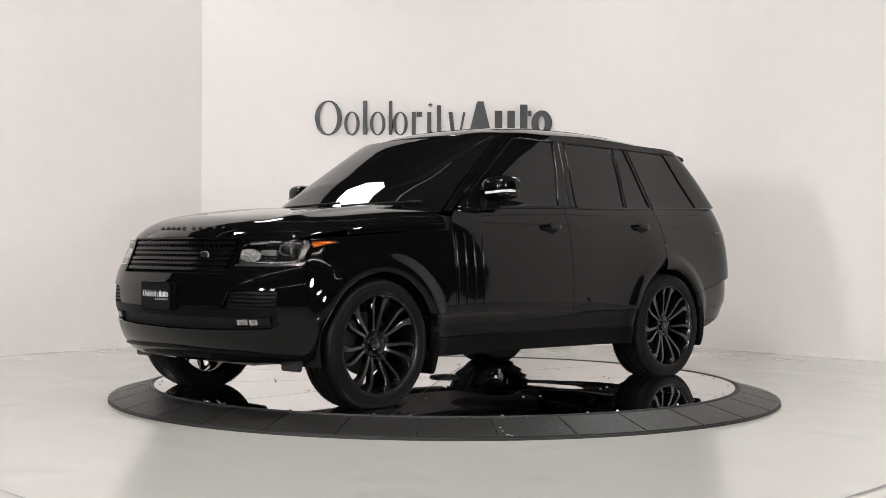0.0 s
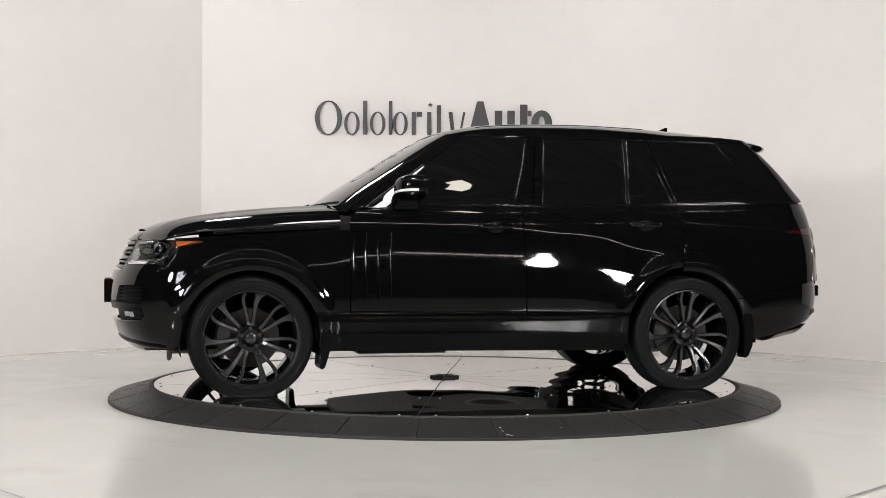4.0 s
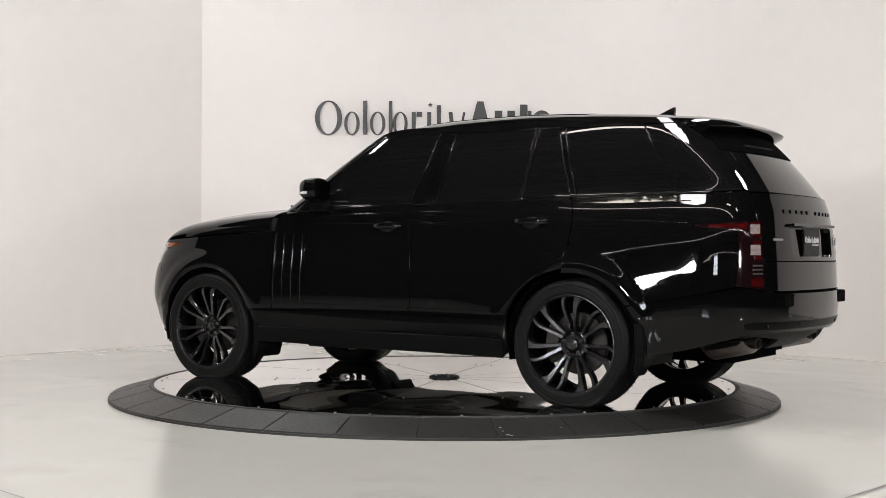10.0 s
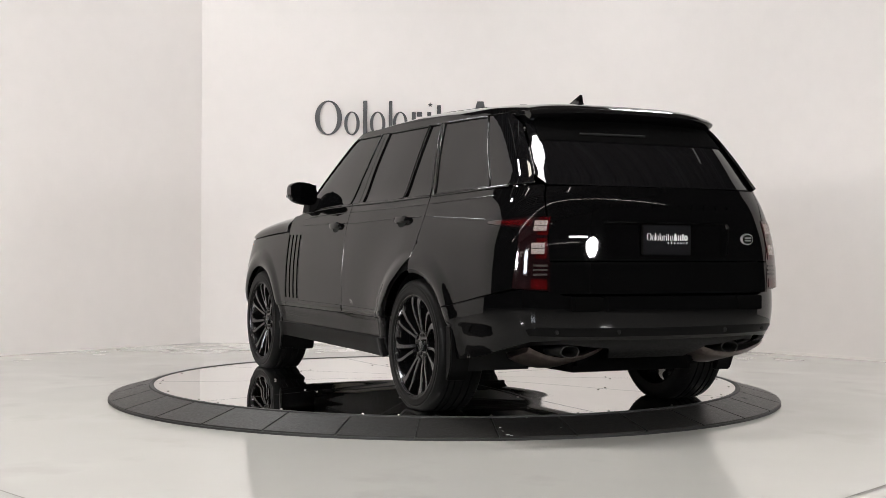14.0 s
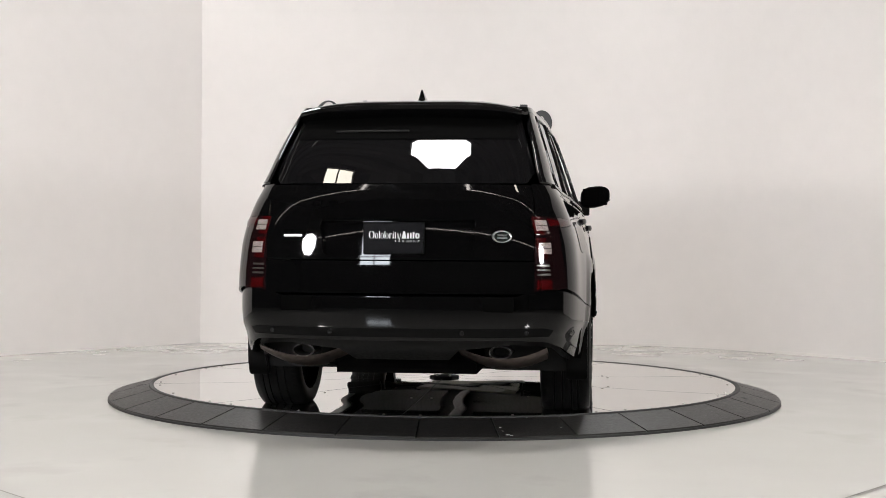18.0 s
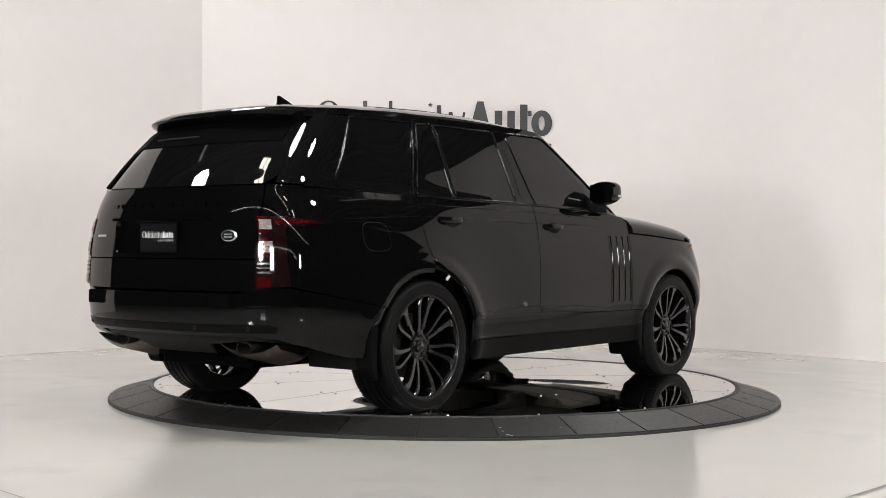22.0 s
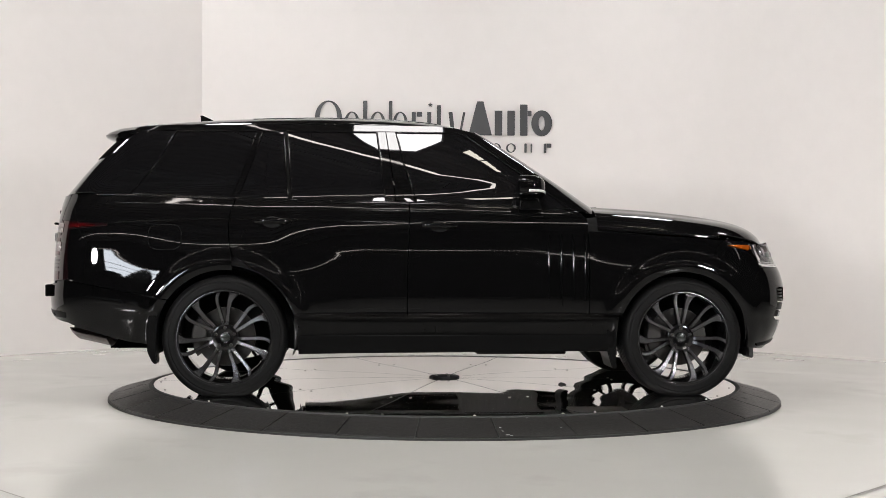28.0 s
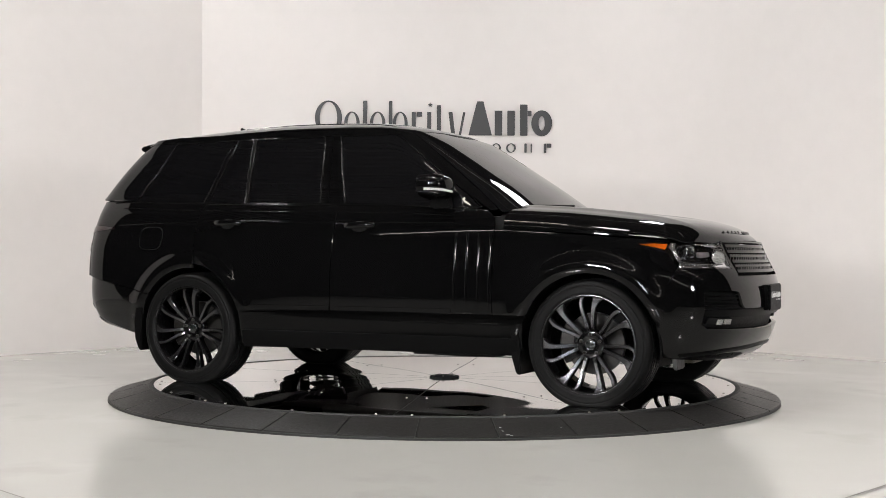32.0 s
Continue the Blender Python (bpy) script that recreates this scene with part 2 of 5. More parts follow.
def thing(name, label, category, group="", m=None):
    ob = new(name)
    ob.empty_display_size = 0.2
    if m is not None:
        ob.matrix_basis = m
    return tagged(ob, label, category, group)


# ---------------------------------------------------------------- the room
FLOOR = -0.105
ROOF_TURN = -33.0          # the hall roof runs askew to the booth, degrees
DECK = -0.012
CROWN = 0.017               # rise of the deck towards its hub


def wall_strip(name, pts, z0, z1, thick, material, label):
    """An upright wall of some thickness along plan points; it thickens to the left of its way."""
    n = len(pts)
    P = [Vector((x, y, 0)) for x, y in pts]
    off = []
    for i in range(n):
        d = (P[min(i + 1, n - 1)] - P[max(i - 1, 0)]).normalized()
        off.append(P[i] + Vector((-d.y, d.x, 0)) * thick)
    verts = [(p.x, p.y, z) for z in (z0, z1) for p in P] + [(p.x, p.y, z) for z in (z0, z1) for p in off]
    A, B, C, D = 0, n, 2 * n, 3 * n
    faces = []
    for i in range(n - 1):
        faces += [(A + i, A + i + 1, B + i + 1, B + i), (C + i + 1, C + i, D + i, D + i + 1),
                  (B + i, B + i + 1, D + i + 1, D + i), (A + i + 1, A + i, C + i, C + i + 1)]
    faces += [(A, B, D, C), (A + n - 1, C + n - 1, D + n - 1, B + n - 1)]
    me = mesh_of(name, verts, faces, material)
    bm = bmesh.new()
    bm.from_mesh(me)
    bmesh.ops.recalc_face_normals(bm, faces=list(bm.faces))
    for f in bm.faces:
        f.smooth = True
    for e in bm.edges:
        e.smooth = len(e.link_faces) == 2 and e.calc_face_angle(0) < radians(30)
    bm.to_mesh(me)
    bm.free()
    return tagged(place(name, me), label, "wall", kind="structure")


def build_room():
    floor = place("floor", mesh_of("floor", [(-14, -18, FLOOR), (14, -18, FLOOR), (14, 9, FLOOR), (-14, 9, FLOOR)], [(0, 1, 2, 3)], M_FLOOR))
    tagged(floor, "pale grey sealed concrete floor with a soft sheen", "floor", kind="structure")
    # expansion joints towards the camera
    for x0, y0, x1, y1 in ((-4.36, -1.12, -0.9, -4.82), (0.9, -4.70, 4.4, -0.80)):
        d = Vector((x1 - x0, y1 - y0, 0)).normalized()
        w = Vector((-d.y, d.x, 0)) * 0.005
        z = Vector((0, 0, FLOOR + 0.004))
        a, b = Vector((x0, y0, 0)), Vector((x1, y1, 0))
        place("floor_joint", mesh_of("floor_joint", [a - w + z, b - w + z, b + w + z, a + w + z], [(0, 1, 2, 3)], M_JOINT), floor)
    # the white booth: a flat back, a sharp corner on one side and a rounded one on the other
    back = [(-2.66, 4.76)] + [(x, 4.76) for x in (-1, 0.5, 1.6)]
    cx, cy, r = 1.6, 4.76 - 1.9, 1.9
    for k in range(1, 15):
        a = radians(90 - 49 * k / 14)
        back.append((cx + r * math.cos(a), cy + r * math.sin(a)))
    wall_strip("wall_back", back, FLOOR, 4.6, 0.15, M_WALL, "white painted back wall that curves into the side wall")
    ex, ey = back[-1]
    wall_strip("wall_right", [(ex, ey), (ex + 6.3 * 0.656, ey - 6.3 * 0.755)], FLOOR, 4.6, 0.15, M_WALL, "plain white painted side wall")
    wall_strip("wall_left", [(-2.66 - 6.7 * 0.638, 4.76 - 6.7 * 0.77), (-2.66, 4.76)], FLOOR, 4.6, 0.15, M_WALL, "plain white painted side wall")
    # the dark hall behind the camera
    for name, pts in (("wall_hall_left", [(-11, -15), (-11, 8)]), ("wall_hall_far", [(-11, 8), (11, 8)]),
                      ("wall_hall_right", [(11, 8), (11, -15)]), ("wall_hall_rear", [(11, -15), (-11, -15)])):
        wall_strip(name, pts, FLOOR, 6.6, 0.2, M_DARKROOM, "dark plain wall of the hall")
    # corrugated ceiling
    verts, faces = [], []
    n = 330
    for i in range(n + 1):
        y = -17.6 + 35.2 * i / n
        z = 6.6 + (0.05 if i % 4 in (1, 2) else 0)
        verts += [(-18.0, y, z), (18.0, y, z)]
    faces = [(2 * i, 2 * i + 1, 2 * i + 3, 2 * i + 2) for i in range(n)]
    tagged(place("ceiling", mesh_of("ceiling", verts, faces, M_CEIL), m=pose(0, -3.5, 0, 0, 0, ROOF_TURN)), "dark corrugated metal roof lining", "ceiling", kind="structure")
    # joists
    first = None
    for y in (-10, -7.5, -5, -2.5, 0, 2.5, 5, 7.5):
        m = pose(0, -3.5, 6.35, 0, 0, ROOF_TURN) @ pose(0, y, 0)
        if first is None:
            first = thing("roof_joist", "grey steel joist under the dark roof", "joist", "joists under the roof", m)
            part("top_flange", box_bm(-11, 11, -0.06, 0.06, 0.1, 0.13), M_JOIST, first)
            part("bottom_flange", box_bm(-11, 11, -0.06, 0.06, -0.2, -0.17), M_JOIST, first)
            bm = bmesh.new()
            for k in range(44):
                x = -11 + 0.5 * k
                t = tube_bm([(x, 0, -0.17 if k % 2 else 0.1), (x + 0.5, 0, 0.1 if k % 2 else -0.17)], 0.012, 5)
                me = bpy.data.meshes.new("tmp")
                t.to_mesh(me)
                t.free()
                bm.from_mesh(me)
                bpy.data.meshes.remove(me)
            part("web", bm, M_JOIST, first)
        else:
            copy_thing(first, m)


def octabox(name, eye, target, radius, label, material=None):
    ob = thing(name, label, "softbox", "studio softboxes", look(eye, target))
    ring = [(radius * math.cos(radians(22.5 + 45 * k)), radius * math.sin(radians(22.5 + 45 * k))) for k in range(8)]
    part("diffuser", prism_bm(ring, 2, -0.012, 0.0), material or M_LAMP, ob, "glowing white diffuser")
    bm = bmesh.new()
    rim = [bm.verts.new((1.03 * x, 1.03 * y, 0.004)) for x, y in ring]
    lip = [bm.verts.new((1.03 * x, 1.03 * y, -0.05)) for x, y in ring]
    top = [bm.verts.new((0.15 * x, 0.15 * y, 0.55)) for x, y in ring]
    for k in range(8):
        j = (k + 1) % 8
        bm.faces.new((rim[k], rim[j], top[j], top[k])), bm.faces.new((lip[k], lip[j], rim[j], rim[k]))
    bm.faces.new(top)
    part("housing", bm, M_BLACKCLOTH, ob)
    return ob


def build_lights():
    rod = M_JOIST
    ob = octabox("overhead_softbox", (-0.10, -2.60, 3.98), (0, -0.6, 1.2), 0.46, "octagonal softbox hung from the roof over the turntable")
    up = ob.matrix_basis.inverted() @ Vector((-0.10, -2.80, 6.62))
    part("hanger", tube_bm([(0, 0, 0.5), tuple(up)], 0.015), rod, ob, "thin steel hanger")
    for x in (-4.6, 5.0):
        ob = octabox("standing_softbox", (x, -7.6, 2.12), (0, 0.8, 1.4), 0.33, "octagonal softbox on a black stand in the dark hall", M_LAMP_STAND_LEFT if x < 0 else M_LAMP_STAND)
        inv = ob.matrix_basis.inverted()
        part("stand_pole", tube_bm([(0, 0, 0.45), tuple(inv @ Vector((x * 1.035, -8.05, FLOOR)))], 0.018), M_BLACKCLOTH, ob)
        for k in range(3):
            a = 2.1 * k
            part("stand_leg", tube_bm([tuple(inv @ Vector((x * 1.03, -8.02, 0.6))), tuple(inv @ Vector((x * 1.03 + 0.4 * math.cos(a), -8.02 + 0.4 * math.sin(a), FLOOR + 0.012)))], 0.012), M_BLACKCLOTH, ob)
    for x, y in ((-5.4, -0.60), (4.95, -1.75)):
        ob = octabox("side_softbox", (x, y, 5.7), (0.42 * x, y - 0.1, 0.0), 0.29, "octagonal softbox hung from the roof beside the turntable", M_LAMP_SIDE)
        up = ob.matrix_basis.inverted() @ Vector((x * 1.06, y - 0.05, 6.62))
        part("hanger", tube_bm([(0, 0, 0.5), tuple(up)], 0.015), rod, ob, "thin steel hanger")
    for x in (-2.7, 2.7):
        ob = octabox("back_softbox", (x, 3.9, 5.25), (0, 0, 0.9), 0.46, "octagonal softbox hung high before the back wall", M_LAMP_BACK)
        up = ob.matrix_basis.inverted() @ Vector((x * 1.02, 4.1, 6.62))
        part("hanger", tube_bm([(0, 0, 0.5), tuple(up)], 0.015), rod, ob, "thin steel hanger")
    # skylight sheets in the dark roof
    first = None
    for x, y in ((1.65, -5.70), (4.0, -6.9), (-2.7, -2.95)):
        m = pose(x, y, 6.56, 0, 0, ROOF_TURN)
        if first is None:
            first = thing("skylight", "pair of translucent skylight sheets in the dark roof", "skylight", "skylights in the roof", m)
            part("pane", box_bm(-0.46, -0.03, -0.15, 0.15, -0.01, 0.01), M_SKYLIGHT, first)
            part("pane", box_bm(0.03, 0.46, -0.15, 0.15, -0.01, 0.01), M_SKYLIGHT, first)
            part("frame", box_bm(-0.51, 0.51, -0.20, 0.20, 0.012, 0.06), M_JOIST, first)
        else:
            copy_thing(first, m)
    # wall-wash tubes above the booth, added as fill light in an assumed layout
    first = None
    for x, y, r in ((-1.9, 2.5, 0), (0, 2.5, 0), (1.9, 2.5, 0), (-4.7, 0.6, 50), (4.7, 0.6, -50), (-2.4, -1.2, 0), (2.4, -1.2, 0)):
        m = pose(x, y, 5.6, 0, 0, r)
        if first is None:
            first = thing("fill_tube", "added white fill tube hung from the roof on rods", "lamp", "tube lamps over the booth", m)
            part("tube", box_bm(-0.75, 0.75, -0.04, 0.04, -0.05, -0.01, 0.01), M_FILL_TUBE, first, "glowing tube")
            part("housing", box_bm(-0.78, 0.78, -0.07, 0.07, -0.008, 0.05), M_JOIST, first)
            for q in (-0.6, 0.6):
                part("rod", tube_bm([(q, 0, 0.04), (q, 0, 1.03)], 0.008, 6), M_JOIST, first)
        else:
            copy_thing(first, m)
    # thin light lines that run along the dark hall
    for x0, x, y, z, turn in ((-3.9, -0.4, -5.45, 6.1, ROOF_TURN), (-8.0, 0, -13.2, 3.6, 0), (-8.6, 0, -6.3, 3.85, 0)):
        ob = thing("light_line", "long thin white light line in the dark hall", "lamp", "light lines in the hall", pose(x, y, z, 0, 0, turn))
        w = 0.028 if turn else 0.011
        part("tube", box_bm(x0, -x0, -w, w, -0.007, 0.007, 0.002), M_LINE, ob, "glowing line")
        for q in (0.62 * x0, 0.2 * x0, -0.2 * x0, -0.62 * x0):
            part("rod", tube_bm([(q, 0, 0.015), (q, 0, 6.63 - z)], 0.008, 6), M_JOIST, ob)
    # bright window in the rear wall
    win = thing("hall_window", "bright window with dark glazing bars in the hall wall", "window", m=pose(-4.9, -14.99, 3.0))
    for x in (-0.42, 0.42):
        for z in (-0.62, 0.0, 0.62):
            part("pane", box_bm(x - 0.38, x + 0.38, 0, 0.02, z - 0.28, z + 0.28), M_WINDOWGLOW, win)
    part("frame", box_bm(-0.9, 0.9, -0.02, -0.001, -1.0, 1.0), M_JOIST, win)


# ---------------------------------------------------------------- the wall sign: plain shapes only
def build_sign():
    sign = thing("wall_sign", "charcoal raised company sign on the white wall", "sign", m=pose(0, 4.755, 0))
    mark_shapes(sign, M_SIGN)


def mark_shapes(sign, ink, m=None):
    """The company mark as plain ovals, bars and a block; m: where it lies on its owner."""
    y0, y1 = -0.03, 0.0
    k = 2.57 / 413.0

    def X(u):
        return -1.43 + (u - 558) * k

    def Z(v):
        return 2.535 - (v - 181) * k

    def ring(a, b, t, bt, thick, weight):
        """An upright oval ring between bounds in metres."""
        cx, cz, rx, rz = (a + b) / 2, (t + bt) / 2, (b - a) / 2, (t - bt) / 2
        bm = bmesh.new()
        n = 40
        R = []
        for i in range(n):
            an = 2 * math.pi * i / n
            c, s = math.cos(an), math.sin(an)
            wx, wz = rx - weight, rz - thick
            R.append([bm.verts.new((cx + q * c, y, cz + w * s)) for q, w, y in ((rx, rz, y0), (rx, rz, y1), (wx, wz, y1), (wx, wz, y0))])
        for i in range(n):
            A, B = R[i], R[(i + 1) % n]
            for j in range(4):
                bm.faces.new((A[j], A[(j + 1) % 4], B[(j + 1) % 4], B[j]))
        bmesh.ops.recalc_face_normals(bm, faces=list(bm.faces))
        part("oval", bm, ink, sign, smooth=40, m=m)

    def bar(a, b, t, bt, lean=0.0):
        part("bar", prism_bm([(a, bt), (b, bt), (b + lean, t), (a + lean, t)], 1, y0, y1, 0.003), ink, sign, m=m)
    # light word
    ring(X(559), X(606), Z(181), Z(241), 0.012, 0.05)
    ring(X(610), X(637), Z(200), Z(241), 0.010, 0.034)
    bar(X(643), X(650), Z(181), Z(240))
    ring(X(655), X(682), Z(200), Z(241), 0.010, 0.034)
    bar(X(688), X(694), Z(181), Z(240))
    ring(X(695), X(721), Z(200), Z(241), 0.010, 0.034)
    bar(X(728), X(735), Z(200), Z(240))
    bar(X(737), X(746), Z(200), Z(208))
    bar(X(755), X(762), Z(200), Z(240))
    bar(X(772), X(779), Z(188), Z(240))
    bar(X(797), X(804), Z(200), Z(240), -0.03)
    bar(X(808), X(812), Z(200), Z(252), 0.06)
    # small star
    st = [((0.028 if i % 2 == 0 else 0.011) * math.sin(math.pi * i / 5), (0.028 if i % 2 == 0 else 0.011) * math.cos(math.pi * i / 5)) for i in range(10)]
    part("star", prism_bm([(X(760) + a, Z(187.5) + b) for a, b in st], 1, y0, y1), ink, sign, m=m)
    # heavy word
    part("block", prism_bm([(X(827), Z(240)), (X(868), Z(240)), (X(853), Z(181)), (X(842), Z(181))], 1, y0, y1, 0.003), ink, sign, m=m)
    bar(X(873), X(886), Z(197), Z(240))
    bar(X(895), X(908), Z(197), Z(240))
    bar(X(917), X(930), Z(186), Z(240))
    bar(X(930.5), X(937), Z(197), Z(206))
    ring(X(937), X(973), Z(196), Z(241), 0.06, 0.078)
    # small line
    for a, b in ((772, 786), (804, 818), (836, 850)):
        bar(X(a), X(b) - 0.05, Z(254), Z(270))
    ring(X(868), X(884), Z(254), Z(270), 0.008, 0.02)
    ring(X(893), X(910), Z(254), Z(270), 0.008, 0.02)
    bar(X(925), X(929), Z(254), Z(270))
    bar(X(936), X(938), Z(254), Z(270))
    bar(X(959), X(963), Z(254), Z(270))
    bar(X(964), X(972), Z(254), Z(261))


# ---------------------------------------------------------------- turntable
def arc_tile(a0, a1, r0, z0, r1, z1, depth, n=6):
    top0 = [(r0 * math.cos(a0 + (a1 - a0) * i / n), r0 * math.sin(a0 + (a1 - a0) * i / n), z0) for i in range(n + 1)]
    top1 = [(r1 * math.cos(a0 + (a1 - a0) * i / n), r1 * math.sin(a0 + (a1 - a0) * i / n), z1) for i in range(n + 1)]
    verts = top0 + top1 + [(x, y, z - depth) for x, y, z in top0] + [(x, y, z - min(depth, z1 - FLOOR)) for x, y, z in top1]
    m = n + 1
    faces = []
    for i in range(n):
        faces += [(i, m + i, m + i + 1, i + 1), (2 * m + i + 1, 3 * m + i + 1, 3 * m + i, 2 * m + i),
                  (m + i, 3 * m + i, 3 * m + i + 1, m + i + 1), (i + 1, 2 * m + i + 1, 2 * m + i, i)]
    faces += [(0, 2 * m, 3 * m, m), (n, m + n, 3 * m + n, 2 * m + n)]
    return verts, faces


def dome(r, h, n):
    """A low round screw head: its points and faces."""
    ring = [(r * math.cos(2 * math.pi * i / n), r * math.sin(2 * math.pi * i / n)) for i in range(n)]
    verts = [(x, y, 0) for x, y in ring] + [(0.6 * x, 0.6 * y, h) for x, y in ring]
    return verts, [(i, (i + 1) % n, n + (i + 1) % n, n + i) for i in range(n)] + [tuple(range(n, 2 * n))]


def build_turntable():
    ring = thing("turntable_ramp", "dark rubber ramp ring of tiles round the turntable", "ramp", m=pose(0, 0, 0))
    n = 33
    step = 2 * math.pi / n
    verts, faces = arc_tile(-step / 2 + 0.0028, step / 2 - 0.0028, 2.062, DECK - 0.004, 2.323, FLOOR + 0.022, 0.03, 8)
    tile = mesh_of("tile", verts, faces, M_RUBBER)
    for k in range(n):
        place("tile", tile, ring, m=pose(0, 0, 0, 0, 0, -93.7 + math.degrees(step * (k + 0.5))))
    verts, faces = arc_tile(0, 2 * math.pi, 2.05, DECK - 0.012, 2.329, FLOOR + 0.012, 0.08, 160)
    place("ramp_base", mesh_of("ramp_base", verts, faces, M_RUBBER_EDGE), ring, "black rubber base under the tiles")
    bm = lathe_bm([(2.030, DECK - 0.02), (2.030, DECK + 0.001), (2.036, DECK + 0.004), (2.056, DECK + 0.004), (2.060, DECK - 0.002), (2.060, DECK - 0.02)], 160, 2)
    part("inner_trim", bm, M_RUBBER_EDGE, ring, "thin dark trim ring", smooth=40)
    # chipped tile corners and a small hole
    for a, r, s in ((-81.4, 2.30, 0.010), (-81.9, 2.25, 0.006), (-82.0, 2.20, 0.007), (-81.0, 2.31, 0.008), (-73.2, 2.22, 0.007), (-77.2, 2.075, 0.006)):
        t = (r - 2.062) / (2.323 - 2.062)
        z = (DECK - 0.004) * (1 - t) + (FLOOR + 0.022) * t
        c = pose(r * math.cos(radians(a)), r * math.sin(radians(a)), z + 0.001, 14, 0, a + 90)
        poly = [(s * (0.7 + 0.5 * random.random()) * math.cos(q), 0.5 * s * (0.6 + 0.6 * random.random()) * math.sin(q)) for q in (0, 1, 2, 3, 4, 5.2)]
        part("chip", prism_bm(poly, 2, -0.001, 0.001), M_CHIP, ring, "pale chip in the rubber", m=c)
    for a in (-24.0, -172.0):
        c = pose(2.13 * math.cos(radians(a)), 2.13 * math.sin(radians(a)), -0.036, 17, 0, a + 90)
        part("drain_hole", lathe_bm([(0.0, 0.0035), (0.022, 0.0035), (0.028, 0)], 16, 2), M_SEAM, ring, m=c)

    deck = thing("turntable_deck", "round mirror-polished turntable deck in wedge panels", "turntable", m=pose(0, 0, 0))
    # ten polished wedge panels, each a little crowned and buckled
    n, na, nr = 10, 14, 26
    step = 2 * math.pi / n
    rng = random.Random(5)
    for k in range(n):
        belly = rng.uniform(-0.003, 0.005)
        verts, faces = [], []
        for i in range(nr + 1):
            r = 0.06 + 1.968 * i / nr
            q = max(0.0, min(1.0, (1.62 - r) / 1.25))
            for j in range(na + 1):
                u = j / na
                gap = 0.0035 / r
                an = gap + (step - 2 * gap) * u
                z = DECK + CROWN * q * q * (3 - 2 * q) + belly * math.sin(math.pi * q) ** 2 * math.sin(math.pi * u) ** 2
                verts.append((r * math.cos(an), r * math.sin(an), z))
        m = len(verts)
        verts += verts + [(x, y, z - 0.02) for x, y, z in verts]
        for i in range(nr):
            for j in range(na):
                p = i * (na + 1) + j
                faces.append((p, p + na + 1, p + na + 2, p + 1))
        rim = [j for j in range(na + 1)] + [i * (na + 1) + na for i in range(1, nr + 1)] + [nr * (na + 1) + j for j in range(na - 1, -1, -1)] + [i * (na + 1) for i in range(nr - 1, 0, -1)]
        top = len(faces)
        faces += [(p + m, e + m, e + 2 * m, p + 2 * m) for p, e in zip(rim, rim[1:] + rim[:1])]
        me = mesh_of("deck_panel", verts, faces, M_MIRROR)
        me.materials.append(M_SEAM)
        for f in me.polygons[top:]:
            f.material_index = 1
        for f in me.polygons[:top]:
            f.use_smooth = True
        place("deck_panel", me, deck, m=pose(0, 0, 0, 0, 0, 36 * k))
    verts, faces = arc_tile(0, 2 * math.pi, 0.001, DECK - 0.004, 2.028, DECK - 0.004, 0.04, 96)
    place("sub_deck", mesh_of("sub_deck", verts, faces, M_SEAM), deck)
    screw = mesh_of("deck_screw", *dome(0.009, 0.004, 8), M_STEEL)
    for k in range(n):
        for a in (3, 18, 33):
            for r in ((1.985, 1.2) if a != 18 else (1.985,)):
                q = max(0.0, min(1.0, (1.62 - r) / 1.25))
                z = DECK + CROWN * q * q * (3 - 2 * q)
                place("deck_screw", screw, deck, m=pose(r * math.cos(radians(36 * k + a)), r * math.sin(radians(36 * k + a)), z))
    part("hub_plate", lathe_bm([(0.0, (DECK + CROWN) + 0.014), (0.098, (DECK + CROWN) + 0.014), (0.108, (DECK + CROWN) + 0.010), (0.108, (DECK + CROWN))], 10, 2), M_RUBBER_EDGE, deck, "small dark hub plate", smooth=30)
    for k in range(5):
        part("hub_bolt", lathe_bm([(0, (DECK + CROWN) + 0.022), (0.008, (DECK + CROWN) + 0.022), (0.008, (DECK + CROWN) + 0.012)], 8, 2), M_STEEL, deck, m=pose(0.075 * math.cos(k * 1.257), 0.075 * math.sin(k * 1.257), 0))
    return deck


# ---------------------------------------------------------------- the car: its surfaces (x forward, y left, z up)
AX, HUB_Z = 1.461, 0.357
width = Curve((0.20, 0.895), (0.28, 0.925), (0.38, 0.945), (0.47, 0.958), (0.53, 0.976), (0.62, 0.981), (0.76, 0.979), (0.9, 0.968),
              (1.0, 0.955), (1.07, 0.943), (1.13, 0.929), (1.175, 0.915), (1.215, 0.898), (1.26, 0.878), (1.4, 0.832), (1.55, 0.778), (1.68, 0.726), (1.74, 0.700))
taper_low = Curve((-2.7, 0.938), (-1.75, 0.952), (-1.2, 0.978), (-0.4, 1.0), (0.6, 1.0), (2.4, 0.985))
taper_top = Curve((-2.7, 0.885), (-1.75, 0.912), (-1.2, 0.954), (-0.6, 0.984), (0.1, 1.0), (2.4, 0.995))


def taper(x, z):
    t = max(0.0, min(1.0, (z - 0.92) / 0.42))
    t = t * t * (3 - 2 * t)
    return taper_low(x) * (1 - t) + taper_top(x) * t



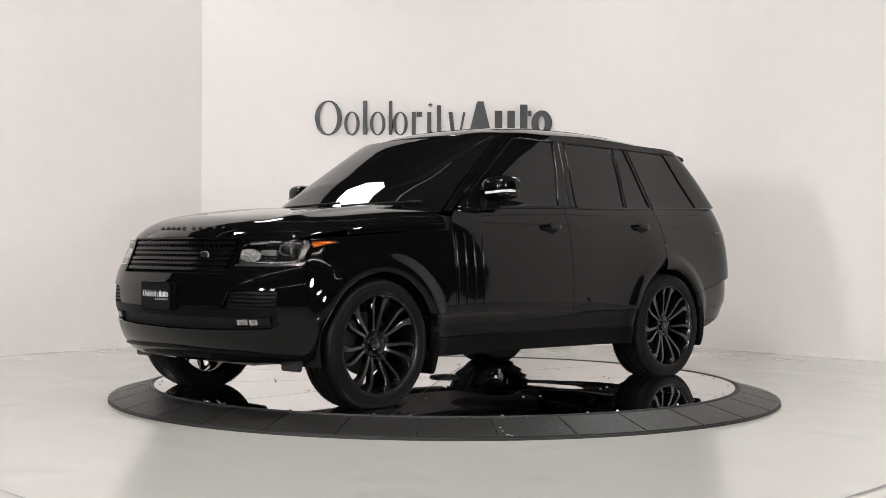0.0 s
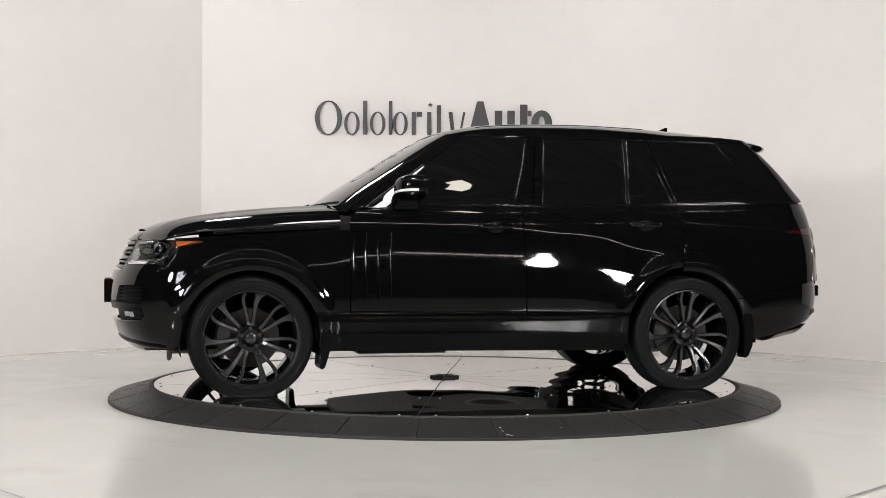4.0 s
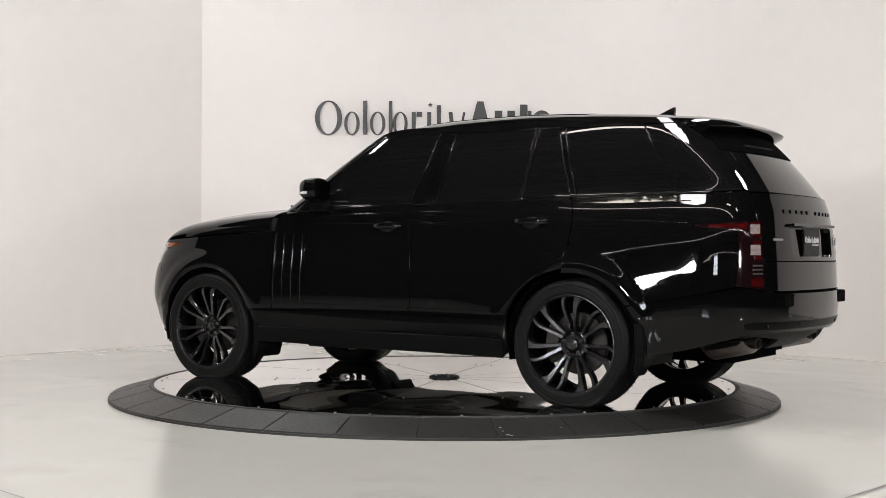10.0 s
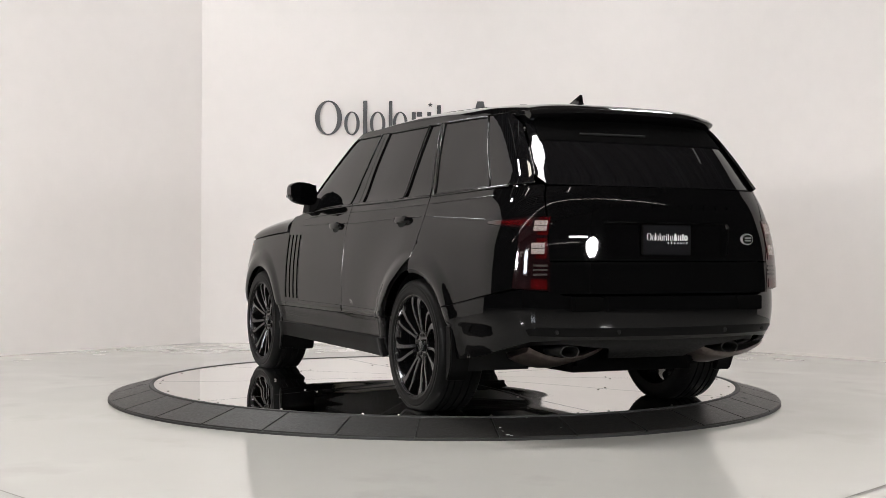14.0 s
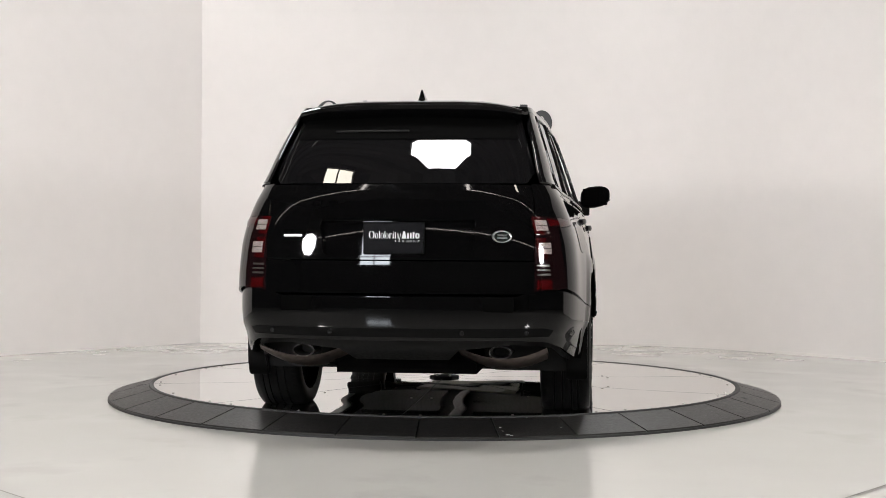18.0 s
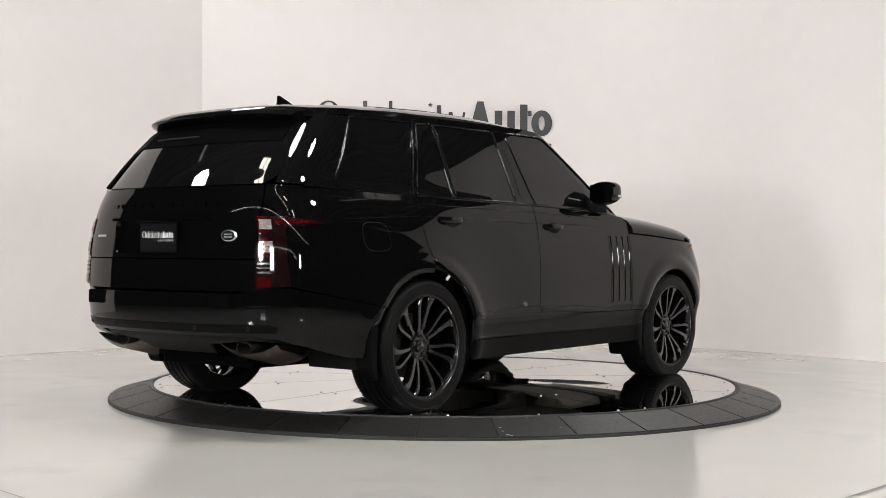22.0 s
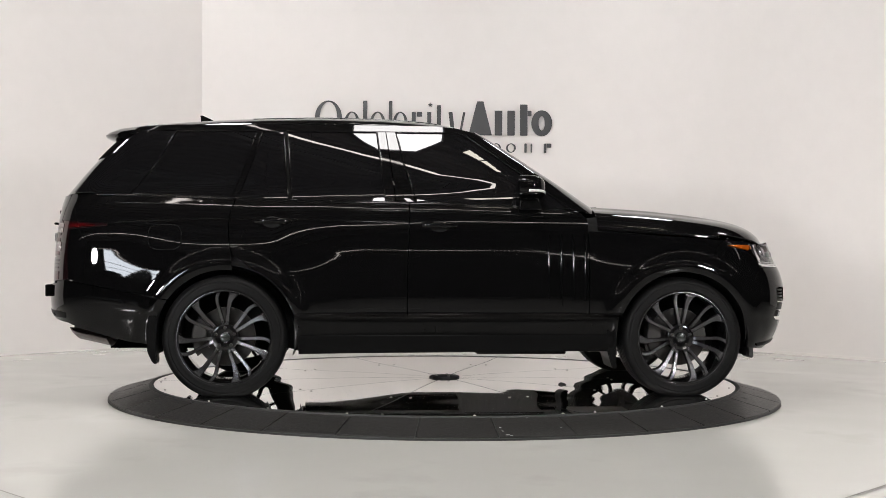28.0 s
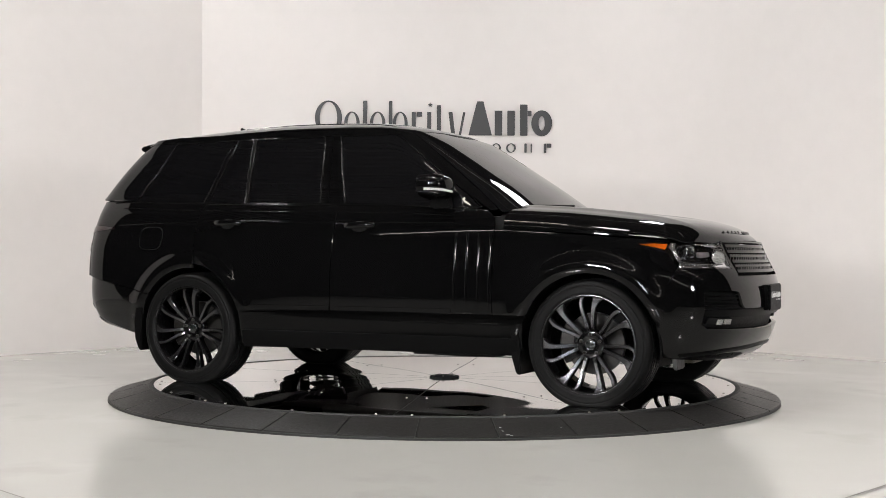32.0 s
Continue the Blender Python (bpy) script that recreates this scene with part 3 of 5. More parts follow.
nose_x = Curve((0.22, 2.06), (0.27, 2.19), (0.32, 2.248), (0.38, 2.285), (0.44, 2.306), (0.50, 2.320), (0.59, 2.335), (0.67, 2.33), (0.77, 2.305), (0.83, 2.275), (0.91, 2.235), (1.0, 2.20), (1.06, 2.14))
tail_x = Curve((0.55, -2.640), (0.66, -2.643), (0.8, -2.640), (0.95, -2.630), (1.1, -2.614), (1.18, -2.602), (1.26, -2.582))
bumper_x = Curve((0.24, -2.34), (0.30, -2.48), (0.36, -2.58), (0.44, -2.638), (0.52, -2.672), (0.62, -2.678), (0.72, -2.672))
screen_x = Curve((1.10, 1.14), (1.21, 0.976), (1.34, 0.784), (1.46, 0.592), (1.58, 0.397), (1.67, 0.244), (1.76, 0.06))
glass_x = Curve((1.20, -2.62), (1.25, -2.580), (1.35, -2.502), (1.45, -2.42), (1.55, -2.328), (1.63, -2.246), (1.74, -2.10))
belt = Curve((-2.5, 1.265), (-2.07, 1.255), (-1.43, 1.235), (-0.75, 1.218), (-0.24, 1.212), (0.35, 1.195), (0.6, 1.178), (0.8, 1.160), (0.95, 1.15))
shut = Curve((0.6, 1.055), (0.85, 1.042), (1.2, 1.025), (1.74, 0.990), (1.95, 0.978), (2.15, 0.970), (2.4, 0.965))


def flare(x, z):
    """A broad swell round each wheel and a tight rolled lip along the arch."""
    out = 0.0
    for cx, k, lip in ((AX, 0.013, 0.013), (-AX, 0.036, 0.014)):
        r = math.hypot(x - cx, z - HUB_Z)
        if r < 1.0:
            out += k * math.exp(-((r - 0.42) / (0.095 if r < 0.42 else 0.26)) ** 2)
            t = max(0.0, min(1.0, (0.57 - r) / 0.09))
            out += lip * t * t * (3 - 2 * t) - 0.010 * max(0.0, (0.475 - r) / 0.05) ** 2 * (r > 0.40)
    return out


def girth(x, z):
    return width(z) * taper(x, z) + flare(x, z)


class End:
    """One end of a rounded body: a plan outline |y/w|^2 + |X|^n = 1 at every height, measured along its length q from the middle."""
    def __init__(self, centre, n, end, z0):
        self.c, self.n, self.end = centre, n, end
        a = end(z0) - centre
        self.q, self.phi, last, total = [0.0], [0.0], None, 0.0
        for i in range(0, 1601):
            f = i / 1600
            X = 1 - f ** 2 if f < 1 else 0.0
            phi = math.acos(min(1.0, max(0.0, X) ** (n / 2)))
            x = centre + a * X
            p = (x, girth(x, z0) * math.sin(phi))
            if last is not None:
                total += math.hypot(p[0] - last[0], p[1] - last[1])
                self.q.append(total)
                self.phi.append(phi)
            last = p

    def at_x(self, x, z):
        X = (x - self.c) / (self.end(z) - self.c)
        return float(np.interp(math.acos(min(1.0, max(0.0, X) ** (self.n / 2))), self.phi, self.q))

    def at_y(self, y, z):
        g = girth(self.end(z), z)
        return math.copysign(float(np.interp(math.asin(min(1.0, abs(y) / g)), self.phi, self.q)), y)

    def point(self, q, z):
        phi = float(np.interp(abs(q), self.q, self.phi))
        x = self.c + (self.end(z) - self.c) * math.cos(phi) ** (2 / self.n)
        return x, math.copysign(girth(x, z) * math.sin(phi), q), z


NOSE = End(0.4, 12, nose_x, 0.8)
TAIL = End(-0.6, 20, tail_x, 0.9)
REAR = End(-0.6, 14, bumper_x, 0.6)


def side_y(x, z):
    if x > 0.4:
        X, n = (x - 0.4) / (nose_x(z) - 0.4), 12
    elif x < -0.6:
        X, n = (x + 0.6) / (tail_x(z) + 0.6), 20
    else:
        X, n = 0.0, 12
    return girth(x, z) * math.sqrt(max(1e-6, 1 - min(0.9999, abs(X)) ** n))


def cabin_y(x, z):
    if x > -0.3:
        X, n = (x + 0.3) / (screen_x(z) + 0.3), 12
    elif x < -0.6:
        X, n = (x + 0.6) / (glass_x(z) + 0.6), 28
    else:
        X, n = 0.0, 12
    return width(z) * taper(x, z) * math.sqrt(max(1e-6, 1 - min(0.9999, abs(X)) ** n))


def side(s):
    return lambda x, z: (x, s * side_y(x, z), z)


def cabin(s):
    return lambda x, z: (x, s * cabin_y(x, z), z)


def nose(s):
    return lambda q, z: NOSE.point(s * q, z)


def tail(s):
    return lambda q, z: TAIL.point(s * q, z)


def rear(s):
    return lambda q, z: REAR.point(s * q, z)


def screen(y, z):
    w = width(z) * taper(0.5, z)
    return -0.3 + (screen_x(z) + 0.3) * max(1e-4, 1 - (y / w) ** 2) ** (1 / 12), y, z


def back_glass(y, z):
    w = width(z) * taper(-2.3, z)
    return -0.6 + (glass_x(z) + 0.6) * max(1e-4, 1 - (y / w) ** 2) ** (1 / 18), y, z


roof_z = Curve((-2.42, 1.655), (-2.30, 1.690), (-2.13, 1.728), (-1.93, 1.752), (-1.61, 1.778), (-1.21, 1.798), (-0.82, 1.806), (-0.42, 1.799), (-0.15, 1.783), (0.05, 1.752), (0.22, 1.695), (0.35, 1.63))


def roof(x, y):
    w = 0.724 * taper_top(x)
    bow = 0.09 * (y / w) ** 2
    return x, y, roof_z(x + bow if x > -1 else x) - 0.075 * abs(y / w) ** 4


hood_top = Curve((0.7, 1.205), (0.93, 1.200), (1.31, 1.180), (1.5, 1.163), (1.69, 1.142), (1.88, 1.117), (1.99, 1.093), (2.06, 1.070), (2.12, 1.042), (2.17, 1.012), (2.21, 0.975), (2.3, 0.86))


def hood(x, v):
    """v: 0 on the middle line, 1 at the shut line on the side."""
    s = math.copysign(1, v)
    psi = min(1.0, abs(v)) * math.pi / 2
    u = math.sin(psi) ** 0.36
    lo = shut(x)
    edge = side_y(min(x, 2.12), lo)
    y = edge * u
    back = (nose_x(0.95) - 0.4) * (1 - max(1e-3, 1 - (0.93 * u) ** 2) ** (1 / 12))
    top = hood_top(x + 0.85 * back)
    ridge = 0.012 * math.exp(-((y - 0.60) / 0.07) ** 2) * max(0.0, min(1.0, (2.1 - x) / 0.5))
    z = lo + (top - lo) * max(0.0, math.cos(psi)) ** 0.72 + ridge
    return x, s * y, z


def arc(cx, cz, r, a0, a1, n=24):
    return [(cx + r * math.cos(radians(a0 + (a1 - a0) * i / n)), cz + r * math.sin(radians(a0 + (a1 - a0) * i / n))) for i in range(n + 1)]


def line_of(c, x0, x1, n=10, dz=0.0):
    return [(x0 + (x1 - x0) * i / n, c(x0 + (x1 - x0) * i / n) + dz) for i in range(n + 1)]


ARCH = 0.425
G = 0.003


# ---------------------------------------------------------------- wheels
def build_wheel():
    """A wheel about the y axis, outer face towards +y."""
    wheel = new("wheel")
    flat = DECK - HUB_Z + 0.001
    tyre = lathe_bm([(0.285, -0.135), (0.300, -0.137), (0.335, -0.142), (0.365, -0.137), (0.382, -0.122), (0.389, -0.095), (0.390, -0.066),
                     (0.383, -0.064), (0.383, -0.056), (0.391, -0.054), (0.391, -0.020), (0.384, -0.018), (0.384, -0.010), (0.391, -0.008),
                     (0.391, 0.030), (0.384, 0.032), (0.384, 0.040), (0.391, 0.042), (0.390, 0.066), (0.383, 0.068), (0.383, 0.074), (0.389, 0.076),
                     (0.389, 0.095), (0.382, 0.122), (0.365, 0.137), (0.352, 0.1405), (0.349, 0.1385), (0.345, 0.1415),
                     (0.335, 0.142), (0.318, 0.140), (0.312, 0.142), (0.305, 0.139), (0.298, 0.135), (0.285, 0.128)], 96, 1)
    for v in tyre.verts:
        if v.co.z < flat:
            v.co.z = flat
    part("tyre", tyre, M_TYRE, wheel, "black low-profile tyre", smooth=50)
    bm = bmesh.new()
    for k in range(72):
        a = 2 * math.pi * k / 72
        for y0, y1 in ((0.082, 0.118), (-0.118, -0.082)):
            c, s = math.cos(a), math.sin(a)
            if 0.392 * s < flat + 0.004:
                continue
            co = []
            for da, r, y in ((-0.006, 0.3905, y0), (0.006, 0.3905, y0), (0.02, 0.3835, y1), (0.008, 0.3835, y1)):
                co.append(bm.verts.new((r * math.cos(a + da), y, r * math.sin(a + da))))
            bm.faces.new(co)
    part("tread_grooves", bm, M_INNER, wheel)["kind"] = "stuff"
    # rim barrel and lip
    part("rim_barrel", lathe_bm([(0.297, 0.134), (0.303, 0.130), (0.303, 0.122), (0.292, 0.112), (0.284, 0.09), (0.272, 0.02), (0.270, -0.12), (0.282, -0.135)], 96, 1), M_ALLOY, wheel, smooth=40)
    part("rim_lip", lathe_bm([(0.283, 0.100), (0.287, 0.122), (0.293, 0.1345), (0.297, 0.134), (0.2975, 0.124)], 96, 1), M_ALLOYFACE, wheel, "dark machined rim lip", smooth=50)
    # seven pairs of swept spokes
    pair = 2 * math.pi / 7

    def spoke(name, pts, material_face):
        """pts: (radius, angle, half width, face height)"""
        bm = bmesh.new()
        rows = []
        for r, a, h, f in pts:
            d = h / r
            row = [bm.verts.new((r * math.cos(a + k * d), y, r * math.sin(a + k * d))) for k, y in
                   ((-1.0, f - 0.045), (-1.0, f - 0.006), (-0.72, f), (0.72, f), (1.0, f - 0.006), (1.0, f - 0.045))]
            rows.append(row)
        for A, B in zip(rows, rows[1:]):
            for j in range(5):
                bm.faces.new((A[j], A[j + 1], B[j + 1], B[j]))
        for e in (rows[0], rows[-1]):
            bm.faces.new(e)
        bmesh.ops.recalc_face_normals(bm, faces=list(bm.faces))
        me = bpy.data.meshes.new(name)
        bm.normal_update()
        for f in bm.faces:
            f.material_index = 1 if f.normal.y > 0.8 else 0
            f.smooth = False
        bm.to_mesh(me)
        bm.free()
        me.materials.append(M_ALLOY)
        me.materials.append(material_face)
        return me
    wide = [(0.080, 0.13, 0.014, 0.082), (0.105, 0.135, 0.0120, 0.092), (0.15, 0.130, 0.0125, 0.103), (0.19, 0.128, 0.0140, 0.112),
            (0.225, 0.135, 0.0160, 0.118), (0.250, 0.155, 0.0205, 0.122), (0.272, 0.190, 0.029, 0.124), (0.290, 0.215, 0.036, 0.124)]
    thin = [(0.080, -0.13, 0.014, 0.082), (0.105, -0.155, 0.0120, 0.092), (0.15, -0.185, 0.0110, 0.103), (0.19, -0.205, 0.0110, 0.112),
            (0.225, -0.212, 0.0115, 0.118), (0.250, -0.200, 0.0120, 0.122), (0.272, -0.165, 0.013, 0.124), (0.290, -0.125, 0.014, 0.124)]
    m_wide, m_thin = spoke("spoke", wide, M_ALLOYFACE), spoke("spoke", thin, M_ALLOYFACE)
    for k in range(7):
        for me in (m_wide, m_thin):
            place("spoke", me, wheel, m=pose(0, 0, 0, 0, -math.degrees(pair * k) - 90, 0))
    part("hub", lathe_bm([(0.0, 0.074), (0.050, 0.074), (0.076, 0.078), (0.086, 0.073), (0.090, 0.03), (0.0, 0.03)], 48, 1), M_ALLOY, wheel, "gloss black hub", smooth=40)
    part("hub_cap", lathe_bm([(0.0, 0.090), (0.028, 0.089), (0.034, 0.086), (0.035, 0.076)], 32, 1), M_BADGE, wheel, "small badge in the hub", smooth=40)
    part("hub_ring", lathe_bm([(0.028, 0.0895), (0.0305, 0.0908), (0.033, 0.0895), (0.0345, 0.086)], 32, 1), M_ALLOYFACE, wheel, "dark metal ring round the hub badge", smooth=60)
    nut = bpy.data.meshes.new("wheel_nut")
    bm = lathe_bm([(0.0, 0.092), (0.008, 0.092), (0.011, 0.088), (0.011, 0.07)], 6, 1)
    bm.to_mesh(nut)
    bm.free()
    nut.materials.append(M_DISC)
    for k in range(5):
        a = 2 * math.pi * k / 5 + 0.3
        place("wheel_nut", nut, wheel, m=pose(0.061 * math.cos(a), 0, 0.061 * math.sin(a)))
    part("brake_disc", lathe_bm([(0.06, 0.0), (0.185, 0.0), (0.187, -0.004), (0.187, -0.030), (0.185, -0.034), (0.06, -0.034)], 64, 1), M_DISC, wheel, "grey steel brake disc", smooth=30)
    cal = bmesh.new()
    n = 14
    rows = []
    for i in range(n + 1):
        a = radians(-35 + 70 * i / n)
        rows.append([cal.verts.new((r * math.cos(a), y, r * math.sin(a))) for r, y in ((0.125, 0.03), (0.205, 0.03), (0.215, 0.018), (0.215, -0.06), (0.125, -0.06))])
    for A, B in zip(rows, rows[1:]):
        for j in range(5):
            cal.faces.new((A[j], A[(j + 1) % 5], B[(j + 1) % 5], B[j]))
    cal.faces.new(rows[0]), cal.faces.new(rows[-1][::-1])
    bmesh.ops.recalc_face_normals(cal, faces=list(cal.faces))
    part("brake_caliper", cal, M_DISC, wheel, "grey brake caliper")
    return wheel


# ---------------------------------------------------------------- car body
def build_car():
    car = thing("suv", "gloss black luxury SUV with black alloys, on the turntable", "car")

    for s in (1, -1):
        # front wing
        wing = [(0.848, shut(0.848) - G)] + line_of(shut, 0.86, 1.93, 12, -G) + [(1.925, 0.968), (1.84, 0.966), (1.757, 0.963), (1.752, 0.950), (1.85, 0.930), (1.925, 0.900), (1.957, 0.86), (1.982, 0.816), (1.976, 0.80), (1.905, 0.66)] \
            + arc(AX, HUB_Z, ARCH, 32, 161, 30) + [(1.045, 0.497), (0.848, 0.497)]
        p = sheet("front_wing", wing, side(s), (0.024, 0.02), M_PAINT, car)
        # front door
        door = [(0.842, 0.497)] + [(0.842, z) for z in (0.7, 0.9)] + [(0.842, 1.075)] + [(0.835, 1.12), (0.80, belt(0.80) - 0.006)] + line_of(belt, 0.7, -0.30, 10, -0.006) + [(-0.303, 1.07), (-0.315, 0.7), (-0.315, 0.497)]
        d = sheet("front_door", door, side(s), (0.06, 0.022), M_PAINT, car)
        # gills
        for k, gx in enumerate((0.822, 0.745, 0.665, 0.585)):
            gp = [(gx - 0.008, 0.56), (gx + 0.008, 0.56), (gx + 0.008, 1.02), (gx - 0.008, 1.02)]
            sheet("gill", dense(gp, 0.05), lambda x, z, gx=gx: (x, s * (side_y(x, z) + 0.007 * (1 - ((x - gx) / 0.0095) ** 2)), z), (0.003, 0.06), M_PAINT, d, thick=0.02)
        sheet("gill_panel", dense([(0.562, 0.545), (0.838, 0.545), (0.838, 1.035), (0.562, 1.035)], 0.05), side(s), 0.06, M_PAINT, d, offset=0.0015, thick=0.004)
        # rear door
        rdoor = [(-0.321, 0.497), (-0.321, 0.7), (-0.309, 1.07)] + line_of(belt, -0.306, -1.405, 10, -0.006) + [(-1.432, 1.15), (-1.442, 1.06), (-1.435, 0.95), (-1.415, 0.875)] \
            + arc(-AX, HUB_Z, ARCH + 0.03, 62, 20, 10) + [(-1.030, 0.497)]
        rd = sheet("rear_door", rdoor, side(s), (0.03, 0.02), M_PAINT, car)
        # handles
        for hx, door_ob in ((-0.115, d), (-1.172, rd)):
            hz = 1.072 if hx > -0.5 else 1.092
            yb = side_y(hx, hz)
            bm = bmesh.new()
            rows = []
            for i in range(13):
                t = -1 + i / 6
                w = 0.018 * (1 - abs(t) ** 6 * 0.35)
                yo = 0.034 * (1 - abs(t) ** 3 * 0.65)
                rows.append([bm.verts.new((hx + 0.112 * t, s * (yb + y), hz + z)) for y, z in
                             ((yo - 0.022, w), (yo - 0.005, w), (yo, w * 0.4), (yo, -w * 0.4), (yo - 0.005, -w), (yo - 0.022, -w))])
            for A, B in zip(rows, rows[1:]):
                for j in range(6):
                    bm.faces.new((A[j], A[(j + 1) % 6], B[(j + 1) % 6], B[j]))
            bm.faces.new(rows[0]), bm.faces.new(rows[-1])
            bmesh.ops.recalc_face_normals(bm, faces=list(bm.faces))
            part("door_handle", bm, M_PAINT, door_ob, "gloss black pull handle", smooth=50)
            cup = [(hx + 0.062 * math.cos(a), hz - 0.008 + 0.036 * math.sin(a)) for a in [2 * math.pi * k / 24 for k in range(24)]]
            sheet("handle_cup", cup, side(s), 0.03, M_INNER, door_ob, offset=0.0012, thick=0.003)
        # rear quarter, round the corner up to the tailgate
        def R(x, z):
            return TAIL.at_x(x, z), z
        qp = [R(x, z) for x, z in dense([(-1.411, 1.232), (-1.438, 1.15), (-1.448, 1.06), (-1.441, 0.95), (-1.421, 0.875)], 0.05)[:-3]]
        qp += [R(x, z) for x, z in [(-1.421, 0.875)] + arc(-AX, HUB_Z, ARCH, 84, 146, 16) + dense([(-1.838, 0.600), (-1.95, 0.622), (-2.44, 0.711)], 0.05)[:10]]
        qp += [R(x, z) for x, z in ((-2.44, 0.715), (-2.452, 0.9), (-2.44, 1.028), (-2.30, 1.042), (-2.20, 1.052), (-2.20, 1.070), (-2.30, 1.076), (-2.42, 1.086))]
        qp += [(TAIL.at_y(y, z), z) for y, z in ((0.73, 1.09), (0.698, 1.09), (0.690, 1.20), (0.675, 1.25))]
        qp += [R(x, z) for x, z in [(-2.45, 1.259)] + line_of(belt, -2.35, -1.45, 9, -0.006)]
        quarter = sheet("rear_quarter", qp, tail(s), (0.024, 0.02), M_PAINT, car)
        if s < 0:
            flap = [R(-1.84 + 0.105 * math.copysign(abs(math.cos(a)) ** 0.6, math.cos(a)), 0.985 + 0.082 * math.copysign(abs(math.sin(a)) ** 0.6, math.sin(a))) for a in [2 * math.pi * k / 40 for k in range(40)]]
            sheet("fuel_flap_gap", [(q + 0, z) for q, z in flap], tail(s), 0.04, M_INNER, quarter, offset=0.0006, thick=0.002)
            flap = [R(-1.84 + 0.101 * math.copysign(abs(math.cos(a)) ** 0.6, math.cos(a)), 0.985 + 0.078 * math.copysign(abs(math.sin(a)) ** 0.6, math.sin(a))) for a in [2 * math.pi * k / 40 for k in range(40)]]
            sheet("fuel_flap", flap, tail(s), 0.04, M_PAINT, quarter, offset=0.0022, thick=0.002)
        # sill and lower cladding
        sill = [(1.035, 0.30), (1.035, 0.385)] + [(1.043, 0.49), (0.4, 0.49), (-0.4, 0.49), (-1.03, 0.49), (-1.03, 0.385), (-1.03, 0.28), (-0.95, 0.262), (0.95, 0.282)]
        sl = sheet("sill", dense(sill, 0.1), side(s), 0.05, M_GRILLE, car, "gloss black sill below the doors", offset=-0.006, thick=0.05)
        sheet("sill_cladding", dense([(1.0, 0.275), (1.0, 0.375), (-1.0, 0.37), (-1.0, 0.258)], 0.1), side(s), 0.05, M_PLASTIC, sl, "satin black cladding strip", offset=0.012, thick=0.05)
        sheet("door_moulding", dense([(0.56, 0.508), (0.56, 0.548), (-0.30, 0.545), (-0.30, 0.508)], 0.1), side(s), (0.06, 0.006), M_PAINT, d, offset=0.006, thick=0.008)
        sheet("door_moulding", dense([(-0.325, 0.508), (-0.325, 0.545), (-1.03, 0.54), (-1.03, 0.508)], 0.1), side(s), (0.06, 0.006), M_PAINT, rd, offset=0.006, thick=0.008)
        # inner skin, arch liners
        skin = [(2.0, 0.95), (1.0, 1.05), (0.9, 1.14)] + line_of(belt, 0.8, -2.2, 12, -0.03) + [(-2.3, 0.65)] + arc(-AX, HUB_Z, 0.45, 150, 20, 20) + [(-1.0, 0.32), (1.0, 0.32)] + arc(AX, HUB_Z, 0.45, 160, 30, 20)
        sheet("inner_skin", skin, side(s), 0.1, M_INNER, car, offset=-0.03, thick=0)
        for cx in (AX, -AX):
            part("arch_liner", lathe_bm([(ARCH + 0.012, 0.94 * 1.0), (ARCH + 0.02, 0.80), (ARCH + 0.02, 0.45), (0.10, 0.44)], 32, 1, radians(-15), radians(195)), M_ROUGHPLASTIC, car, m=Matrix.Translation((cx, 0, HUB_Z)) @ Matrix.Diagonal((1, s, 1, 1)), smooth=40)
        # glasshouse
        top = 1.678
        # A-pillar line: rear edge of the pillar
        def apx(z):
            return 0.790 - (z - 1.165) * (0.720 / 0.513)
        front_glass = [(apx(1.186) - 0.03, 1.186)] + [(apx(z) - 0.022, z) for z in (1.25, 1.35, 1.45, 1.55, 1.62)] + [(apx(1.655) - 0.035, 1.662), (0.02, top)] + [(-0.2, top), (-0.385, top), (-0.33, 1.45), (-0.255, belt(-0.25) + 0.004)] + line_of(belt, -0.15, 0.66, 6, 0.004)
        sheet("door_window", front_glass, cabin(s), 0.028, M_TINT, d, "black tinted side window", offset=-0.003, thick=0.004)
        bp = [(-0.262, belt(-0.26) + 0.002), (-0.337, 1.45), (-0.391, top), (-0.448, top), (-0.415, 1.45), (-0.385, belt(-0.38) + 0.002)]
        sheet("door_pillar", dense(bp, 0.06), cabin(s), 0.05, M_PAINT, d, "gloss black pillar trim", offset=0.001, thick=0.012)
        bp = [(-0.391, belt(-0.38) + 0.002), (-0.421, 1.45), (-0.454, top), (-0.505, top), (-0.475, 1.45), (-0.450, belt(-0.45) + 0.002)]
        sheet("door_pillar", dense(bp, 0.06), cabin(s), 0.05, M_PAINT, rd, "gloss black pillar trim", offset=0.001, thick=0.012)
        rg = [(-0.455, belt(-0.45) + 0.004), (-0.48, 1.45), (-0.51, top), (-0.8, top), (-1.085, top), (-1.070, 1.45), (-1.050, belt(-1.05) + 0.004)] + line_of(belt, -0.95, -0.55, 4, 0.004)
        sheet("door_window", rg, cabin(s), 0.028, M_TINT, rd, "black tinted side window", offset=-0.003, thick=0.004)
        sheet("window_bar", dense([(-1.053, belt(-1.05) + 0.003), (-1.073, 1.45), (-1.088, top), (-1.108, top), (-1.093, 1.45), (-1.073, belt(-1.07) + 0.003)], 0.06), cabin(s), 0.05, M_PLASTIC, rd, offset=0.003, thick=0.012)
        vg = [(-1.076, belt(-1.07) + 0.004), (-1.096, 1.45), (-1.111, top), (-1.245, top), (-1.32, 1.45), (-1.398, belt(-1.39) + 0.004)] + line_of(belt, -1.3, -1.15, 2, 0.004)
